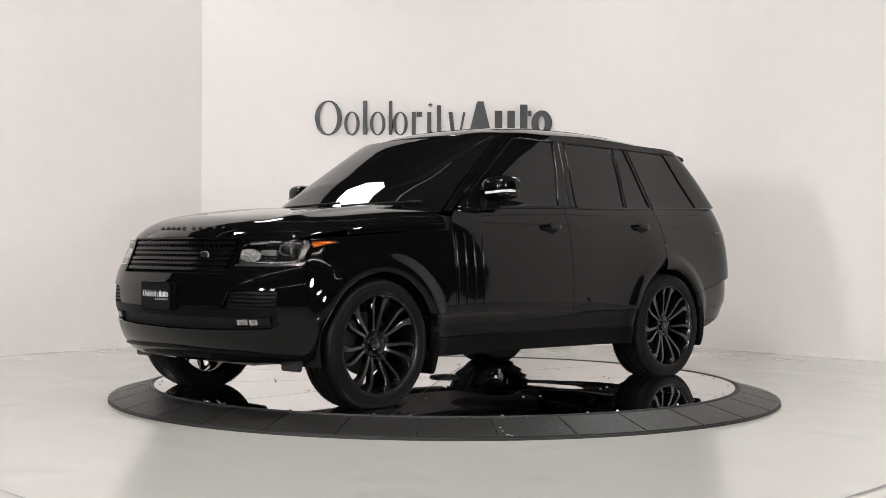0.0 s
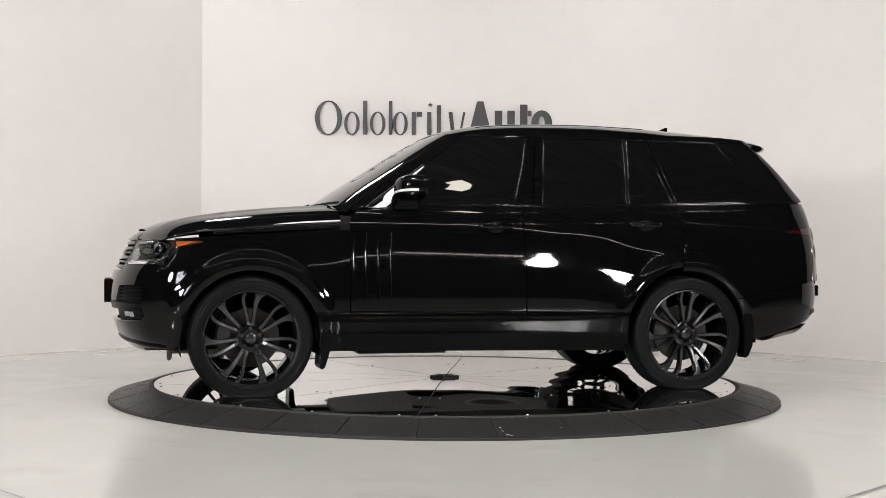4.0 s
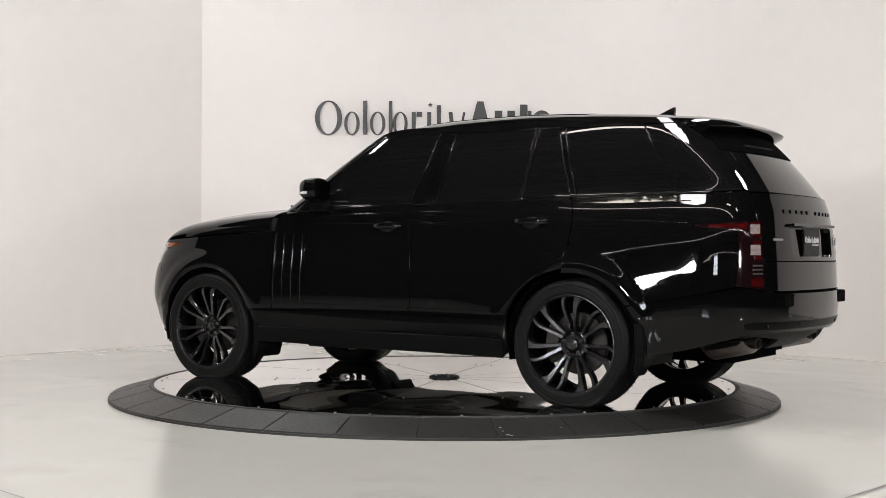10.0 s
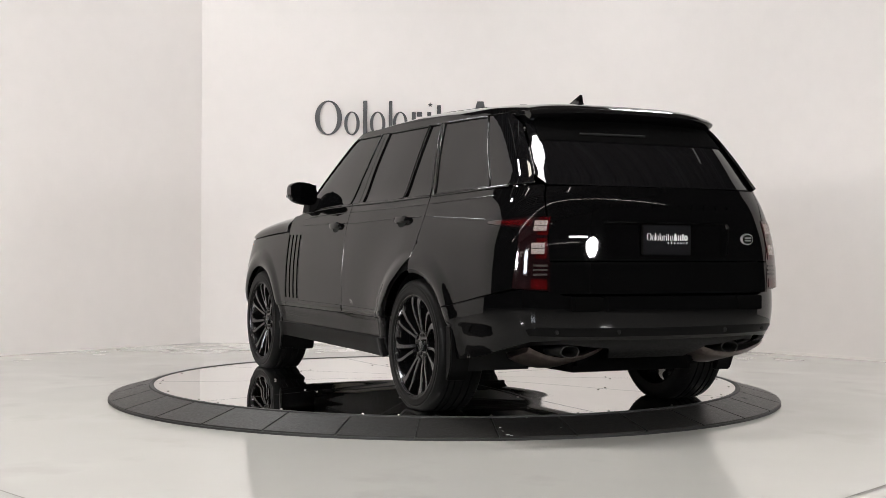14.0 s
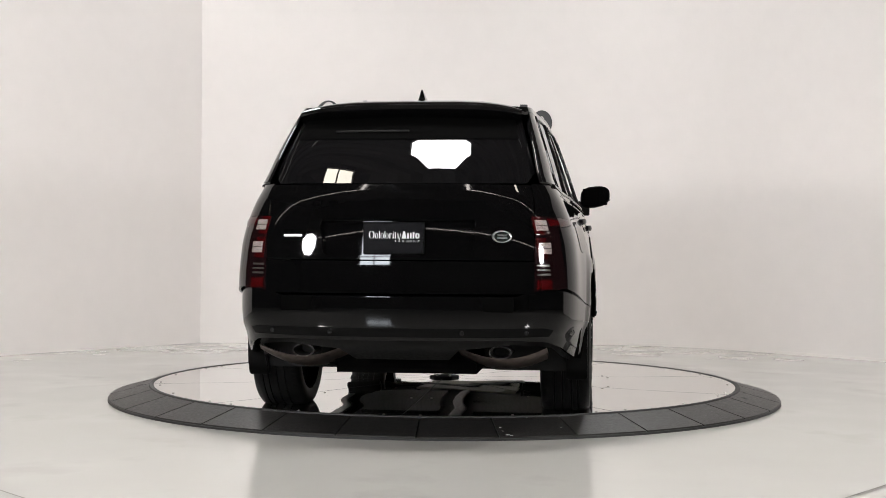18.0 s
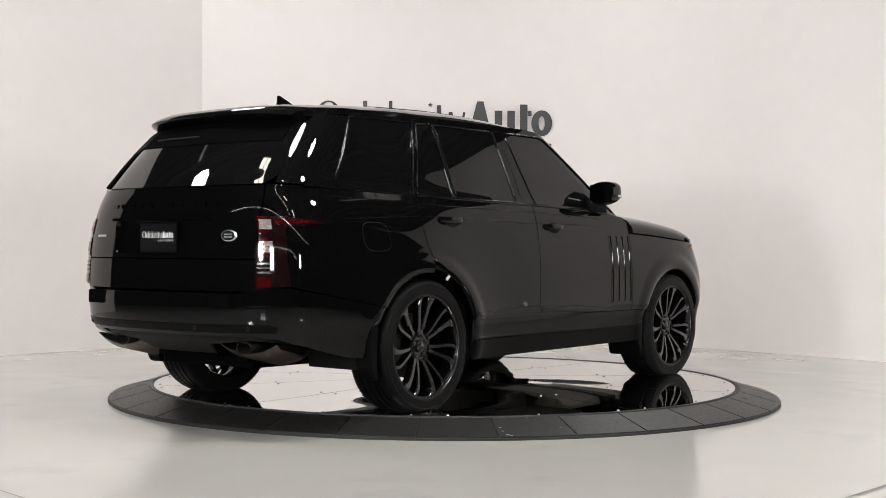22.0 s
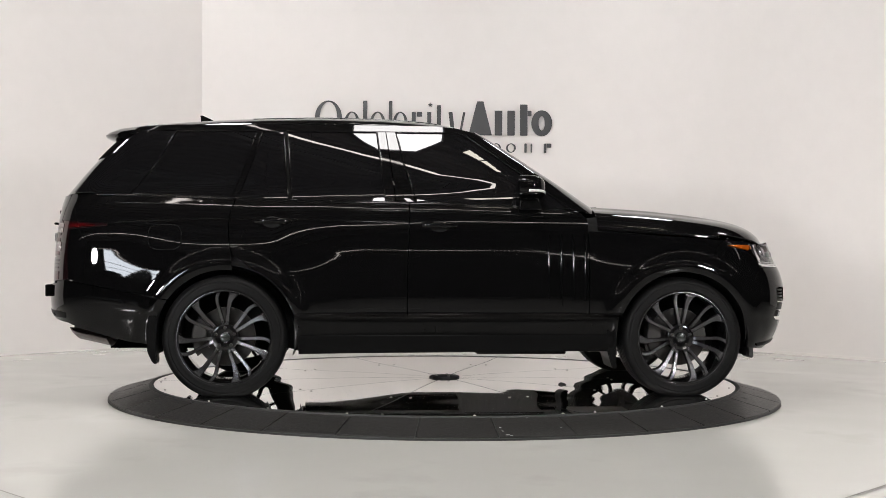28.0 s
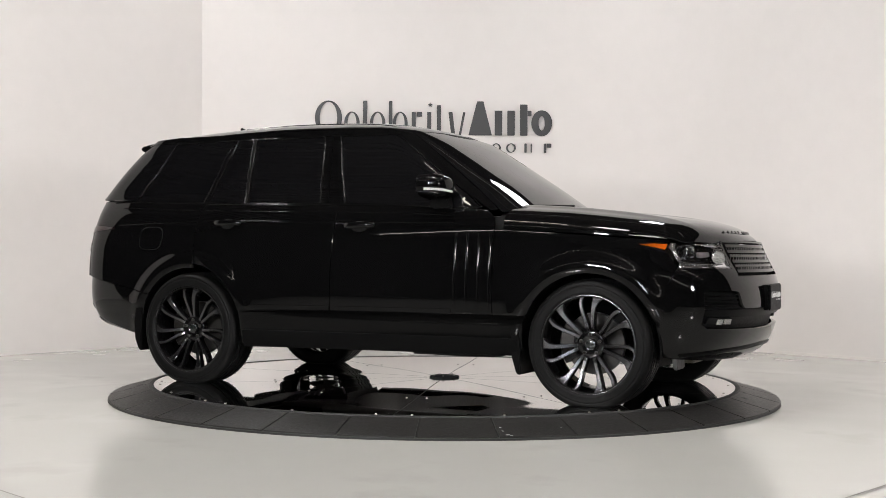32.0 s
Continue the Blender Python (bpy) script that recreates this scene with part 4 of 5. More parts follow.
        sheet("quarter_light", vg, cabin(s), 0.028, M_TINT, rd, "small fixed tinted pane", offset=-0.003, thick=0.004)
        cp = [(-1.402, belt(-1.40) + 0.003), (-1.325, 1.45), (-1.25, top), (-1.278, top), (-1.353, 1.45), (-1.432, belt(-1.43) + 0.003)]
        sheet("window_bar", dense(cp, 0.06), cabin(s), 0.05, M_PAINT, quarter, offset=0.002, thick=0.012)
        qg = [(-1.436, belt(-1.43) + 0.004), (-1.357, 1.45), (-1.282, top), (-1.6, top), (-1.80, top - 0.006), (-1.93, 1.45), (-2.07, belt(-2.07) + 0.004)] + line_of(belt, -1.95, -1.5, 5, 0.004)
        sheet("quarter_window", qg, cabin(s), 0.028, M_TINT, quarter, "large black tinted quarter window", offset=-0.003, thick=0.004)
        dp = [(-2.076, belt(-2.07) + 0.004), (-1.936, 1.45), (-1.806, top - 0.006), (-2.03, 1.672)] + [(glass_x(z) + 0.125 + 0.02 * (1.65 - z), z) for z in (1.6, 1.5, 1.4, 1.32, belt(-2.4) + 0.01)] + line_of(belt, -2.3, -2.15, 2, 0.004)
        sheet("rear_pillar", dense(dp, 0.06), cabin(s), 0.04, M_TINT, quarter, "gloss black rear pillar cover", thick=0.015)
        # rounded gloss trims round the side windows
        for owner, outline in ((d, front_glass), (rd, rg), (rd, vg), (quarter, qg)):
            run = [(x, s * (cabin_y(x, z) + 0.001), z) for x, z in dense(outline, 0.05)]
            part("window_trim", tube_bm(run + run[:1], 0.006, 8), M_PAINT, owner, smooth=60)
        # A-pillar and roof side rail
        ap = [(apx(1.165), 1.165)] + [(apx(z) - 0.012, z) for z in (1.25, 1.35, 1.45, 1.55, 1.62)] + [(apx(1.66) - 0.02, 1.672), (0.02, 1.684), (-0.5, 1.684), (-1.2, 1.684), (-1.8, 1.682), (-2.08, 1.676),
              (-2.10, 1.70), (-1.8, 1.718), (-1.2, 1.722), (-0.5, 1.724), (-0.12, 1.722), (0.0, 1.712)]
        for z in (1.68, 1.6, 1.5, 1.4, 1.3, 1.22, 1.175):
            ap.append((-0.3 + (screen_x(z) + 0.3) * 0.845, z))
        sheet("roof_pillar", dense(ap, 0.08), cabin(s), 0.035, M_PAINT, car, "gloss black roof pillar and side rail", thick=0.02)
        # door mirror
        mirror = new("door_mirror")
        mirror.parent = car
        mirror.location = (0.45, s * 0.995, 1.312)
        bm = bmesh.new()
        bmesh.ops.create_uvsphere(bm, u_segments=32, v_segments=20, radius=1)
        for v in bm.verts:
            c = v.co
            sx = math.copysign(abs(c.x) ** 0.8, c.x)
            sy = math.copysign(abs(c.y) ** 0.62, c.y)
            sz = math.copysign(abs(c.z) ** 0.68, c.z)
            x = sx * 0.105 if sx > 0 else max(sx * 0.2, -0.055)
            v.co = (x - 0.02 * sy, s * sy * 0.108, sz * 0.080 * (1 - 0.12 * (sy > 0) * sy) + 0.012 * sy)
        bmesh.ops.recalc_face_normals(bm, faces=list(bm.faces))
        part("mirror_cap", bm, M_PAINT, mirror, smooth=45)
        bm = bmesh.new()
        rows = []
        for i in range(15):
            t = i / 14
            a = radians(-10 + 105 * t)
            px, py = 0.103 * math.cos(a) ** 0.8 if a < math.pi / 2 and a > 0 else 0.103 * max(0.0, math.cos(a)), 0.109 * math.copysign(abs(math.sin(a)) ** 0.62, math.sin(a))
            rows.append([bm.verts.new((px - 0.02 * py / 0.109 + o, s * (py + 0.5 * o), z + 0.010 * py / 0.109)) for o, z in ((0.001, -0.022), (0.004, -0.025), (0.004, -0.035), (0.001, -0.038))])
        for A, B in zip(rows, rows[1:]):
            for j in range(3):
                bm.faces.new((A[j], A[j + 1], B[j + 1], B[j]))
        bmesh.ops.recalc_face_normals(bm, faces=list(bm.faces))
        part("mirror_indicator", bm, M_CLEARSTRIP, mirror, "clear indicator strip", smooth=40)
        part("mirror_glass", box_bm(-0.060, -0.056, -0.09, 0.09, -0.060, 0.060, 0.0015), M_MIRRORGLASS, mirror, "silvered mirror glass")
        part("mirror_base", prism_bm([(-0.05, -0.165), (0.10, -0.165), (0.045, -0.06), (-0.03, -0.06)], 1, -s * 0.17, -s * 0.04, 0.006), M_PLASTIC, mirror, m=pose(0, 0, 0.03))
        # belt mouldings under the windows
        for door_ob, xa, xb in ((d, 0.78, -0.30), (rd, -0.31, -1.40), (quarter, -1.43, -2.28)):
            k = 10
            up_e = [(xa + (xb - xa) * i / k, belt(xa + (xb - xa) * i / k) + 0.006) for i in range(k + 1)]
            lo_e = [(x, z - 0.016) for x, z in up_e[::-1]]
            sheet("belt_moulding", up_e + lo_e, lambda x, z: (x, s * (cabin_y(x, z) + 0.002 + 0.006 * max(0.0, 1 - ((z - belt(x) + 0.002) / 0.0085) ** 2)), z), (0.06, 0.003), M_PAINT, door_ob, thick=0.006)
        # shoulder and handle-height feature lines
        for zc in (None, 1.088):
            for owner, xa, xb in ((d, 0.56, -0.298), (rd, -0.326, -1.395), (quarter, -1.452, -2.16)):
                run = []
                for i in range(15):
                    x = xa + (xb - xa) * i / 14
                    z = belt(x) - 0.052 if zc is None else zc + 0.02 * (x < -0.5) * min(1.0, (-0.5 - x) / 0.6) - 0.03 * max(0.0, (-1.45 - x) / 0.7)
                    run.append((x, s * (side_y(x, z) - 0.0016), z))
                part("feature_line", tube_bm(run, 0.0042, 8), M_PAINT, owner, smooth=60)
        # air deflector ahead of the front wheel
        part("air_deflector", prism_bm([(1.935, 0.30), (1.965, 0.30), (1.970, 0.225), (1.955, 0.215), (1.94, 0.23)], 1, s * 0.68, s * 0.84, 0.004), M_DEFLECT, car, "grey plastic air deflector")
        # parking sensors
        for y in (0.34, 0.66):
            p = REAR.point(REAR.at_y(s * y, 0.50), 0.50)
            part("parking_sensor", lathe_bm([(0.0, 0.006), (0.009, 0.006), (0.012, 0.003), (0.012, 0.0)], 16, 0), M_ROUGHPLASTIC, car, m=Matrix.Translation((p[0] - 0.001, p[1], 0.492)) @ pose(0, 0, 0, 0, 0, 180))
        # mud flaps
        for cx, x0, tip in ((AX, 1.02, 0.155), (-AX, -1.885, 0.19)):
            y0 = (0.70 if cx > 0 else 0.85)
            prof = [(x0 + 0.01, 0.50), (x0 - 0.045, 0.50), (x0 - 0.062, 0.40), (x0 - 0.052, 0.27), (x0 - 0.02, tip + 0.01), (x0 + 0.005, tip), (x0 + 0.012, tip + 0.02), (x0 + 0.002, 0.28)]
            part("mud_flap", prism_bm(prof, 1, s * y0, s * 0.965, 0.006), M_PLASTIC, car, "moulded black mud flap", smooth=60)

    # ------------------------------------------------ bonnet, roof, glass
    front = []
    for i in range(0, 41):
        v = 1 - 2 * i / 40
        lo, hi = 1.5, 2.3
        # the front edge lies above the grille and the lamps
        for _ in range(30):
            mid = (lo + hi) / 2
            y = hood(mid, 0.99 * v)[1]
            lim = NOSE.point(NOSE.at_y(y, 0.98), 0.98)[0] if abs(y) < 0.93 else 1.7
            if mid < lim - 0.004:
                lo = mid
            else:
                hi = mid
        front.append((lo, 0.99 * v))
    sheet("bonnet", [(0.905, -0.99), (0.905, -0.6), (0.92, 0.0), (0.905, 0.6), (0.905, 0.99), (1.3, 0.99)] + [p for p in front if p[0] > 1.45] + [(1.3, -0.99)], hood, (0.03, 0.03), M_PAINT, car)
    # maker's name on the bonnet edge: plain bars
    bonnet_marks = [-0.33, -0.262, -0.194, -0.126, -0.058, 0.052, 0.12, 0.188, 0.256, 0.324]
    for y in bonnet_marks:
        lo, hi = 0.0, 0.99
        for _ in range(30):
            mid = (lo + hi) / 2
            if abs(hood(2.1, mid)[1]) < abs(y):
                lo = mid
            else:
                hi = mid
        p = Vector(hood(2.135 - 0.25 * y * y, math.copysign(lo, y)))
        part("bonnet_letter_bar", box_bm(-0.003, 0.003, -0.016, 0.016, -0.008, 0.008, 0.0015), M_PAINT, car, "plain gloss black bar in place of a letter", m=Matrix.Translation(p + Vector((0.002, 0, 0.003))) @ pose(0, 0, 0, 0, -32, 0))
    edge = [(0.925 * width(z) * taper(0.5, z), z) for z in (1.155, 1.22, 1.3, 1.4, 1.5, 1.6, 1.66)]
    top_edge = [(0.925 * width(1.69) * (1 - 2 * i / 10), 1.69 + 0.022 * (1 - (1 - 2 * i / 10) ** 2)) for i in range(11)]
    wsp = [(y, z) for y, z in edge] + top_edge + [(-y, z) for y, z in edge[::-1]]
    wscr = sheet("windscreen", wsp, screen, 0.06, M_TINT, car, "dark tinted windscreen", thick=0.006)
    part("cowl", prism_bm([(0.80, 1.08), (0.98, 1.13), (0.98, 1.16), (0.90, 1.168), (0.82, 1.15)], 1, -0.78, 0.78, 0.01), M_MATT, car)
    for x0, y0, y1 in ((0.955, 0.10, 0.72), (0.965, -0.55, 0.05)):
        pts = []
        for i in range(9):
            t = i / 8
            y = y0 + (y1 - y0) * t
            z = 1.192 + 0.02 * t
            x = screen(y, z)[0] + 0.018
            pts.append((x, y, z + 0.008))
        part("wiper", tube_bm(pts, 0.008), M_ROUGHPLASTIC, wscr, "black wiper", smooth=60)
    rp = [(0.165 - 0.10 * (y / 0.7) ** 2, y) for y in [-0.655 + 1.31 * i / 20 for i in range(21)]]
    edge_y = [(x, 0.708 * taper_top(x)) for x in (-0.2, -0.5, -0.8, -1.1, -1.4, -1.65, -1.9, -2.06)]
    rp += edge_y + [(-2.12 - 0.03 * (1 - (y / 0.61) ** 2), y) for y in [0.60 - 1.20 * i / 10 for i in range(11)]] + [(x, -y) for x, y in edge_y[::-1]]
    rf = sheet("roof", rp, roof, 0.05, M_PAINT, car, thick=0.02)
    sun = dense([(-0.10, -0.50), (-0.10, 0.50), (-1.32, 0.49), (-1.32, -0.49)], 0.1)
    sheet("sunroof", sun, roof, 0.06, M_TINT, rf, "black glass roof panel", offset=0.003, thick=0.006)
    fin = [(-1.56, 1.775), (-1.60, 1.795), (-1.66, 1.825), (-1.705, 1.845), (-1.72, 1.843), (-1.712, 1.80), (-1.72, 1.768)]
    bm = bmesh.new()
    L = [bm.verts.new((x, 0.026 * (1 - (z - 1.768) / 0.085), z)) for x, z in fin]
    Rr = [bm.verts.new((x, -0.026 * (1 - (z - 1.768) / 0.085), z)) for x, z in fin]
    bm.faces.new(L), bm.faces.new(Rr[::-1])
    for i in range(len(fin)):
        j = (i + 1) % len(fin)
        bm.faces.new((L[i], L[j], Rr[j], Rr[i]))
    bmesh.ops.recalc_face_normals(bm, faces=list(bm.faces))
    part("aerial_fin", bm, M_PAINT, rf, "black shark-fin aerial")
    # spoiler over the rear window
    bm = bmesh.new()
    rows = []
    for i in range(41):
        y = -0.605 + 1.21 * i / 40
        u = abs(y) / 0.605
        tip = -2.322 + 0.135 * u ** 4
        zr = 1.665 - 0.012 * u ** 3
        x0 = -2.02
        z0 = roof(x0, y * 0.99)[2] + 0.002
        zm = roof(tip + 0.09, y * 0.99)[2] + 0.003
        rows.append([bm.verts.new(c) for c in ((x0, y, z0), (tip + 0.09, y, zm), (tip + 0.02, y, zr + 0.016), (tip, y, zr), (tip + 0.012, y, zr - 0.016), (tip + 0.09, y, zr - 0.050), (tip + 0.13, y, zr - 0.062), (-2.0, y, z0 - 0.06))])
    for A, B in zip(rows, rows[1:]):
        for j in range(8):
            bm.faces.new((A[j], A[(j + 1) % 8], B[(j + 1) % 8], B[j]))
    bm.faces.new(rows[0]), bm.faces.new(rows[-1][::-1])
    bmesh.ops.recalc_face_normals(bm, faces=list(bm.faces))
    sp = part("spoiler", bm, M_PAINT, car, "gloss black roof spoiler", smooth=50)
    part("brake_light", box_bm(-2.225, -2.205, -0.2, 0.2, 1.612, 1.624, 0.003), M_DARKRED, sp, "thin dark red brake light")
    # tailgate: window, upper and lower skins
    gl = [(0.655, 1.262)] + [(0.90 * width(z) * taper(-2.3, z), z) for z in (1.32, 1.42, 1.52, 1.62)] + [(0.3, 1.665), (-0.3, 1.665)] + [(-0.90 * width(z) * taper(-2.3, z), z) for z in (1.62, 1.52, 1.42, 1.32)] + [(-0.655, 1.262), (-0.3, 1.256), (0.3, 1.256)]
    tg = sheet("rear_window", dense(gl, 0.08), back_glass, 0.05, M_TINT, car, "black tinted tailgate window", thick=0.006)
    # matt band laid on the glass in place of the spoiler's dark reflection
    glass_band = [(-0.595, 1.505), (-0.3, 1.500), (0.0, 1.498), (0.3, 1.500), (0.595, 1.505), (0.570, 1.622), (0.3, 1.640), (-0.3, 1.640), (-0.570, 1.622)]
    sheet("spoiler_reflection_band", dense(glass_band, 0.08), back_glass, 0.05, M_MATT, tg, "matt black band in place of the dark spoiler reflection", offset=0.006, thick=0.005)
    part("rear_wiper", tube_bm([(back_glass(y, 1.545)[0] - 0.016, y, 1.545) for y in (-0.02, 0.1, 0.2, 0.3, 0.38)], 0.006), M_ROUGHPLASTIC, tg)

    def TY(y, z):
        return TAIL.at_y(y, z), z
    pieces = [[(0.0, 0.862), (0.3, 0.862), (0.694, 0.862), (0.694, 0.885), (0.372, 0.885), (0.0, 0.885)],
              [(0.372, 0.885), (0.694, 0.885), (0.694, 1.0), (0.692, 1.062), (0.398, 1.062), (0.405, 1.04), (0.386, 0.90)],
              [(0.0, 1.062), (0.398, 1.062), (0.692, 1.062), (0.690, 1.1), (0.684, 1.2), (0.668, 1.25), (0.3, 1.250), (0.0, 1.250)]]
    halves = [[TY(sg * y, z) for y, z in dense(pc, 0.06)] for pc in pieces for sg in (1, -1)]
    tgu = sheet("tailgate", halves, lambda q, z: TAIL.point(q, z), 0.03, M_PAINT, car, thick=0.04)
    rec = [(-0.43, 0.87), (0.43, 0.87), (0.43, 1.08), (-0.43, 1.08)]
    sheet("plate_recess", [TY(*p) for p in dense(rec, 0.06)], lambda q, z: TAIL.point(q, z), 0.05, M_PAINT, tgu, offset=-0.034, thick=0)
    lo = [(-0.704, 0.690), (-0.3, 0.690), (0, 0.690), (0.3, 0.690), (0.704, 0.690), (0.704, 0.855), (0.3, 0.855), (0, 0.855), (-0.3, 0.855), (-0.704, 0.855)]
    tgl = sheet("drop_tailgate", [TY(*p) for p in dense(lo, 0.07)], lambda q, z: TAIL.point(q, z), 0.04, M_PAINT, car)
    part("tailgate_back", box_bm(-2.44, -2.36, -0.60, 0.60, 0.60, 1.24, 0.02), M_INNER, car)
    build_plate(car, pose(-2.604, 0.015, 0.972, 0, 0, 180))

    def on_tail(y, z, off=0.0):
        p = Vector(TAIL.point(TAIL.at_y(y, z), z))
        d = Vector(TAIL.point(TAIL.at_y(y + 0.01, z), z)) - Vector(TAIL.point(TAIL.at_y(y - 0.01, z), z))
        return Matrix.Translation(p) @ pose(0, 0, 0, 0, 0, 180 + math.degrees(math.atan2(-d.x, d.y))) @ pose(off, 0, 0)
    part("grab_trim", box_bm(-0.01, 0.012, -0.40, 0.40, -0.008, 0.008, 0.005), M_PAINT, tgu, "gloss black trim strip over the plate", m=pose(-2.618, 0, 1.074, 0, 0, 180))
    badge = part("tail_badge", lathe_bm([(0.0, 0.008), (0.040, 0.008), (0.048, 0.006), (0.052, 0.0)], 40, 0), M_SILVER, tgu, "small oval silver badge", smooth=40, m=on_tail(-0.535, 0.982) @ Matrix.Diagonal((1, 1, 0.62, 1)))
    part("badge_field", lathe_bm([(0.0, 0.0095), (0.041, 0.0095), (0.041, 0.007)], 40, 0), M_BADGE, badge, "dark oval field")
    part("badge_bar", box_bm(0.0095, 0.0105, -0.026, 0.026, 0.004, 0.018), M_SILVER, badge)
    part("badge_bar", box_bm(0.0095, 0.0105, -0.026, 0.026, -0.018, -0.004), M_SILVER, badge)
    part("model_strip", box_bm(0.0, 0.006, -0.052, 0.052, -0.006, 0.006, 0.002), M_SILVER, tgu, "silver model strip without letters", m=on_tail(0.548, 0.985))
    for y in [0.42 - 0.084 * k for k in range(11) if k != 5]:
        part("tail_letter_bar", box_bm(0.0, 0.007, -0.024, 0.024, -0.012, 0.012, 0.003), M_PAINT, tgu, "plain gloss black bar in place of a letter", m=on_tail(y, 1.150))
    # tail lamps
    for s in (1, -1):
        def TR(x, z):
            return TAIL.at_x(x, z), z
        lamp = new("tail_lamp")
        lamp.parent = car
        outline = [TR(x, z) for x, z in ((-2.443, 0.718), (-2.455, 0.9), (-2.443, 1.031), (-2.30, 1.045), (-2.205, 1.055), (-2.205, 1.067), (-2.30, 1.073), (-2.42, 1.083))] + [(TAIL.at_y(0.73, 1.087), 1.087), (TAIL.at_y(0.698, 1.087), 1.087), (TAIL.at_y(0.698, 0.9), 0.9), (TAIL.at_y(0.698, 0.703), 0.703)]
        sheet("lamp_body", dense(outline, 0.04), tail(s), 0.03, M_DARKRED, lamp, "smoked red lamp", offset=0.002, thick=0.015)

        def cell(name, y0, x1, z0, z1, material, label, off):
            qa, qb = TAIL.at_y(y0, 0.9), TAIL.at_x(x1, 0.9)
            sheet(name, dense([(qa, z0), (qb, z0), (qb, z1), (qa, z1)], 0.03), tail(s), 0.02, material, lamp, label, offset=off, thick=0.006)
        cell("red_segment", 0.712, -2.515, 0.995, 1.085, M_RED, "red lamp segment", 0.005)
        cell("red_segment", 0.712, -2.515, 0.87, 0.975, M_RED, "red lamp segment", 0.005)
        cell("red_segment", 0.705, -2.505, 0.715, 0.765, M_RED, "red lamp segment", 0.005)
        for z0, z1 in ((1.015, 1.07), (0.895, 0.955)):
            for i in range(4):
                for j in range(2):
                    ya = TAIL.at_y(0.722, 0.9) + 0.017 * i
                    za = z0 + (z1 - z0) * j / 2
                    sheet("led_cell", [(ya, za), (ya + 0.0165, za), (ya + 0.0165, za + (z1 - z0) / 2 - 0.003), (ya, za + (z1 - z0) / 2 - 0.003)], tail(s), 0.02, M_LAMPWHITE, lamp, "pale lamp cell", offset=0.008, thick=0.004)
        for zz in (0.785, 0.808, 0.831):
            cell("lamp_strip", 0.705, -2.51, zz, zz + 0.010, M_LAMPGREY, "thin grey strip", 0.005)
        tipq = [TR(x, z) for x, z in ((-2.48, 1.040), (-2.38, 1.046), (-2.28, 1.053), (-2.28, 1.062), (-2.38, 1.068), (-2.48, 1.074))]
        sheet("lamp_tip", tipq, tail(s), 0.03, M_RED, lamp, "slim red wing of the lamp", offset=0.004, thick=0.004)
    # rear bumper
    for s in (1, -1):
        def RB(x, z):
            return REAR.at_x(x, z), z
        rb = [(REAR.at_y(0.0, 0.675), 0.675), (REAR.at_y(0.3, 0.675), 0.675), (REAR.at_y(0.60, 0.675), 0.675), (REAR.at_y(0.66, 0.692), 0.692)] + [RB(x, z) for x, z in dense([(-2.50, 0.715), (-2.44, 0.706), (-1.95, 0.617), (-1.845, 0.595)], 0.04)[:-1]]
        rb += [RB(x, z) for x, z in arc(-AX, HUB_Z, ARCH, 147, 178, 8)] + [RB(x, z) for x, z in ((-1.93, 0.315), (-2.05, 0.328), (-2.2, 0.362), (-2.35, 0.405), (-2.46, 0.44))] + [(REAR.at_y(y, z), z) for y, z in ((0.62, 0.452), (0.4, 0.452), (0.2, 0.450), (0.0, 0.45))]
        sheet("rear_bumper", rb, rear(s), 0.04, M_PAINT, car, "gloss black rear bumper", thick=0.03)
        band = [RB(-2.47, 0.505)] + [(REAR.at_y(y, 0.52), z) for y, z in ((0.75, 0.515), (0.5, 0.515), (0.0, 0.515))] + [(REAR.at_y(y, 0.47), z) for y, z in ((0.0, 0.470), (0.5, 0.470), (0.72, 0.472))] + [RB(-2.47, 0.472)]
        sheet("bumper_band", dense(band, 0.06), rear(s), 0.04, M_PLASTIC, car, "satin black bumper band", offset=0.003, thick=0.006)
        low = [RB(-1.90, 0.325), RB(-2.1, 0.35), RB(-2.3, 0.40)] + [(REAR.at_y(y, z), z) for y, z in ((0.62, 0.455), (0.4, 0.455), (0.2, 0.455), (0.0, 0.455), (0.0, 0.28), (0.25, 0.28), (0.32, 0.35), (0.6, 0.39))] + [RB(-2.3, 0.37), RB(-2.1, 0.32), RB(-1.90, 0.28)]
        sheet("rear_valance", dense(low, 0.08), rear(s), 0.04, M_ROUGHPLASTIC, car, offset=-0.06, thick=0.02)
        # exhausts
        ex = part("exhaust_tip", lathe_bm([(0.042, -0.10), (0.047, -0.10), (0.047, 0.08), (0.040, 0.08), (0.040, -0.09)], 24, 0), M_DISC, car, "dark steel exhaust tip", smooth=40, m=Matrix.Translation((-2.36, s * 0.52, 0.382)) @ Matrix.Diagonal((1, 1.25, 0.7, 1)))
        bm = bmesh.new()
        rows = []
        for i in range(17):
            y = 0.30 + 0.46 * i / 16
            z = 0.335 + 0.06 * ((y - 0.53) / 0.23) ** 2
            rows.append([bm.verts.new((x, s * y, z + dz)) for x, dz in ((-2.45, 0.016), (-2.42, -0.012), (-2.22, -0.058), (-2.2, -0.03), (-2.40, 0.012))])
        for A, B in zip(rows, rows[1:]):
            for j in range(5):
                bm.faces.new((A[j], A[(j + 1) % 5], B[(j + 1) % 5], B[j]))
        bmesh.ops.recalc_face_normals(bm, faces=list(bm.faces))
        part("exhaust_shield", bm, M_EXHAUST, car, "curved brown metal exhaust shield", smooth=50)
    part("load_sill", box_bm(-2.640, -2.45, -0.60, 0.60, 0.600, 0.676, 0.004), M_MATT, car)
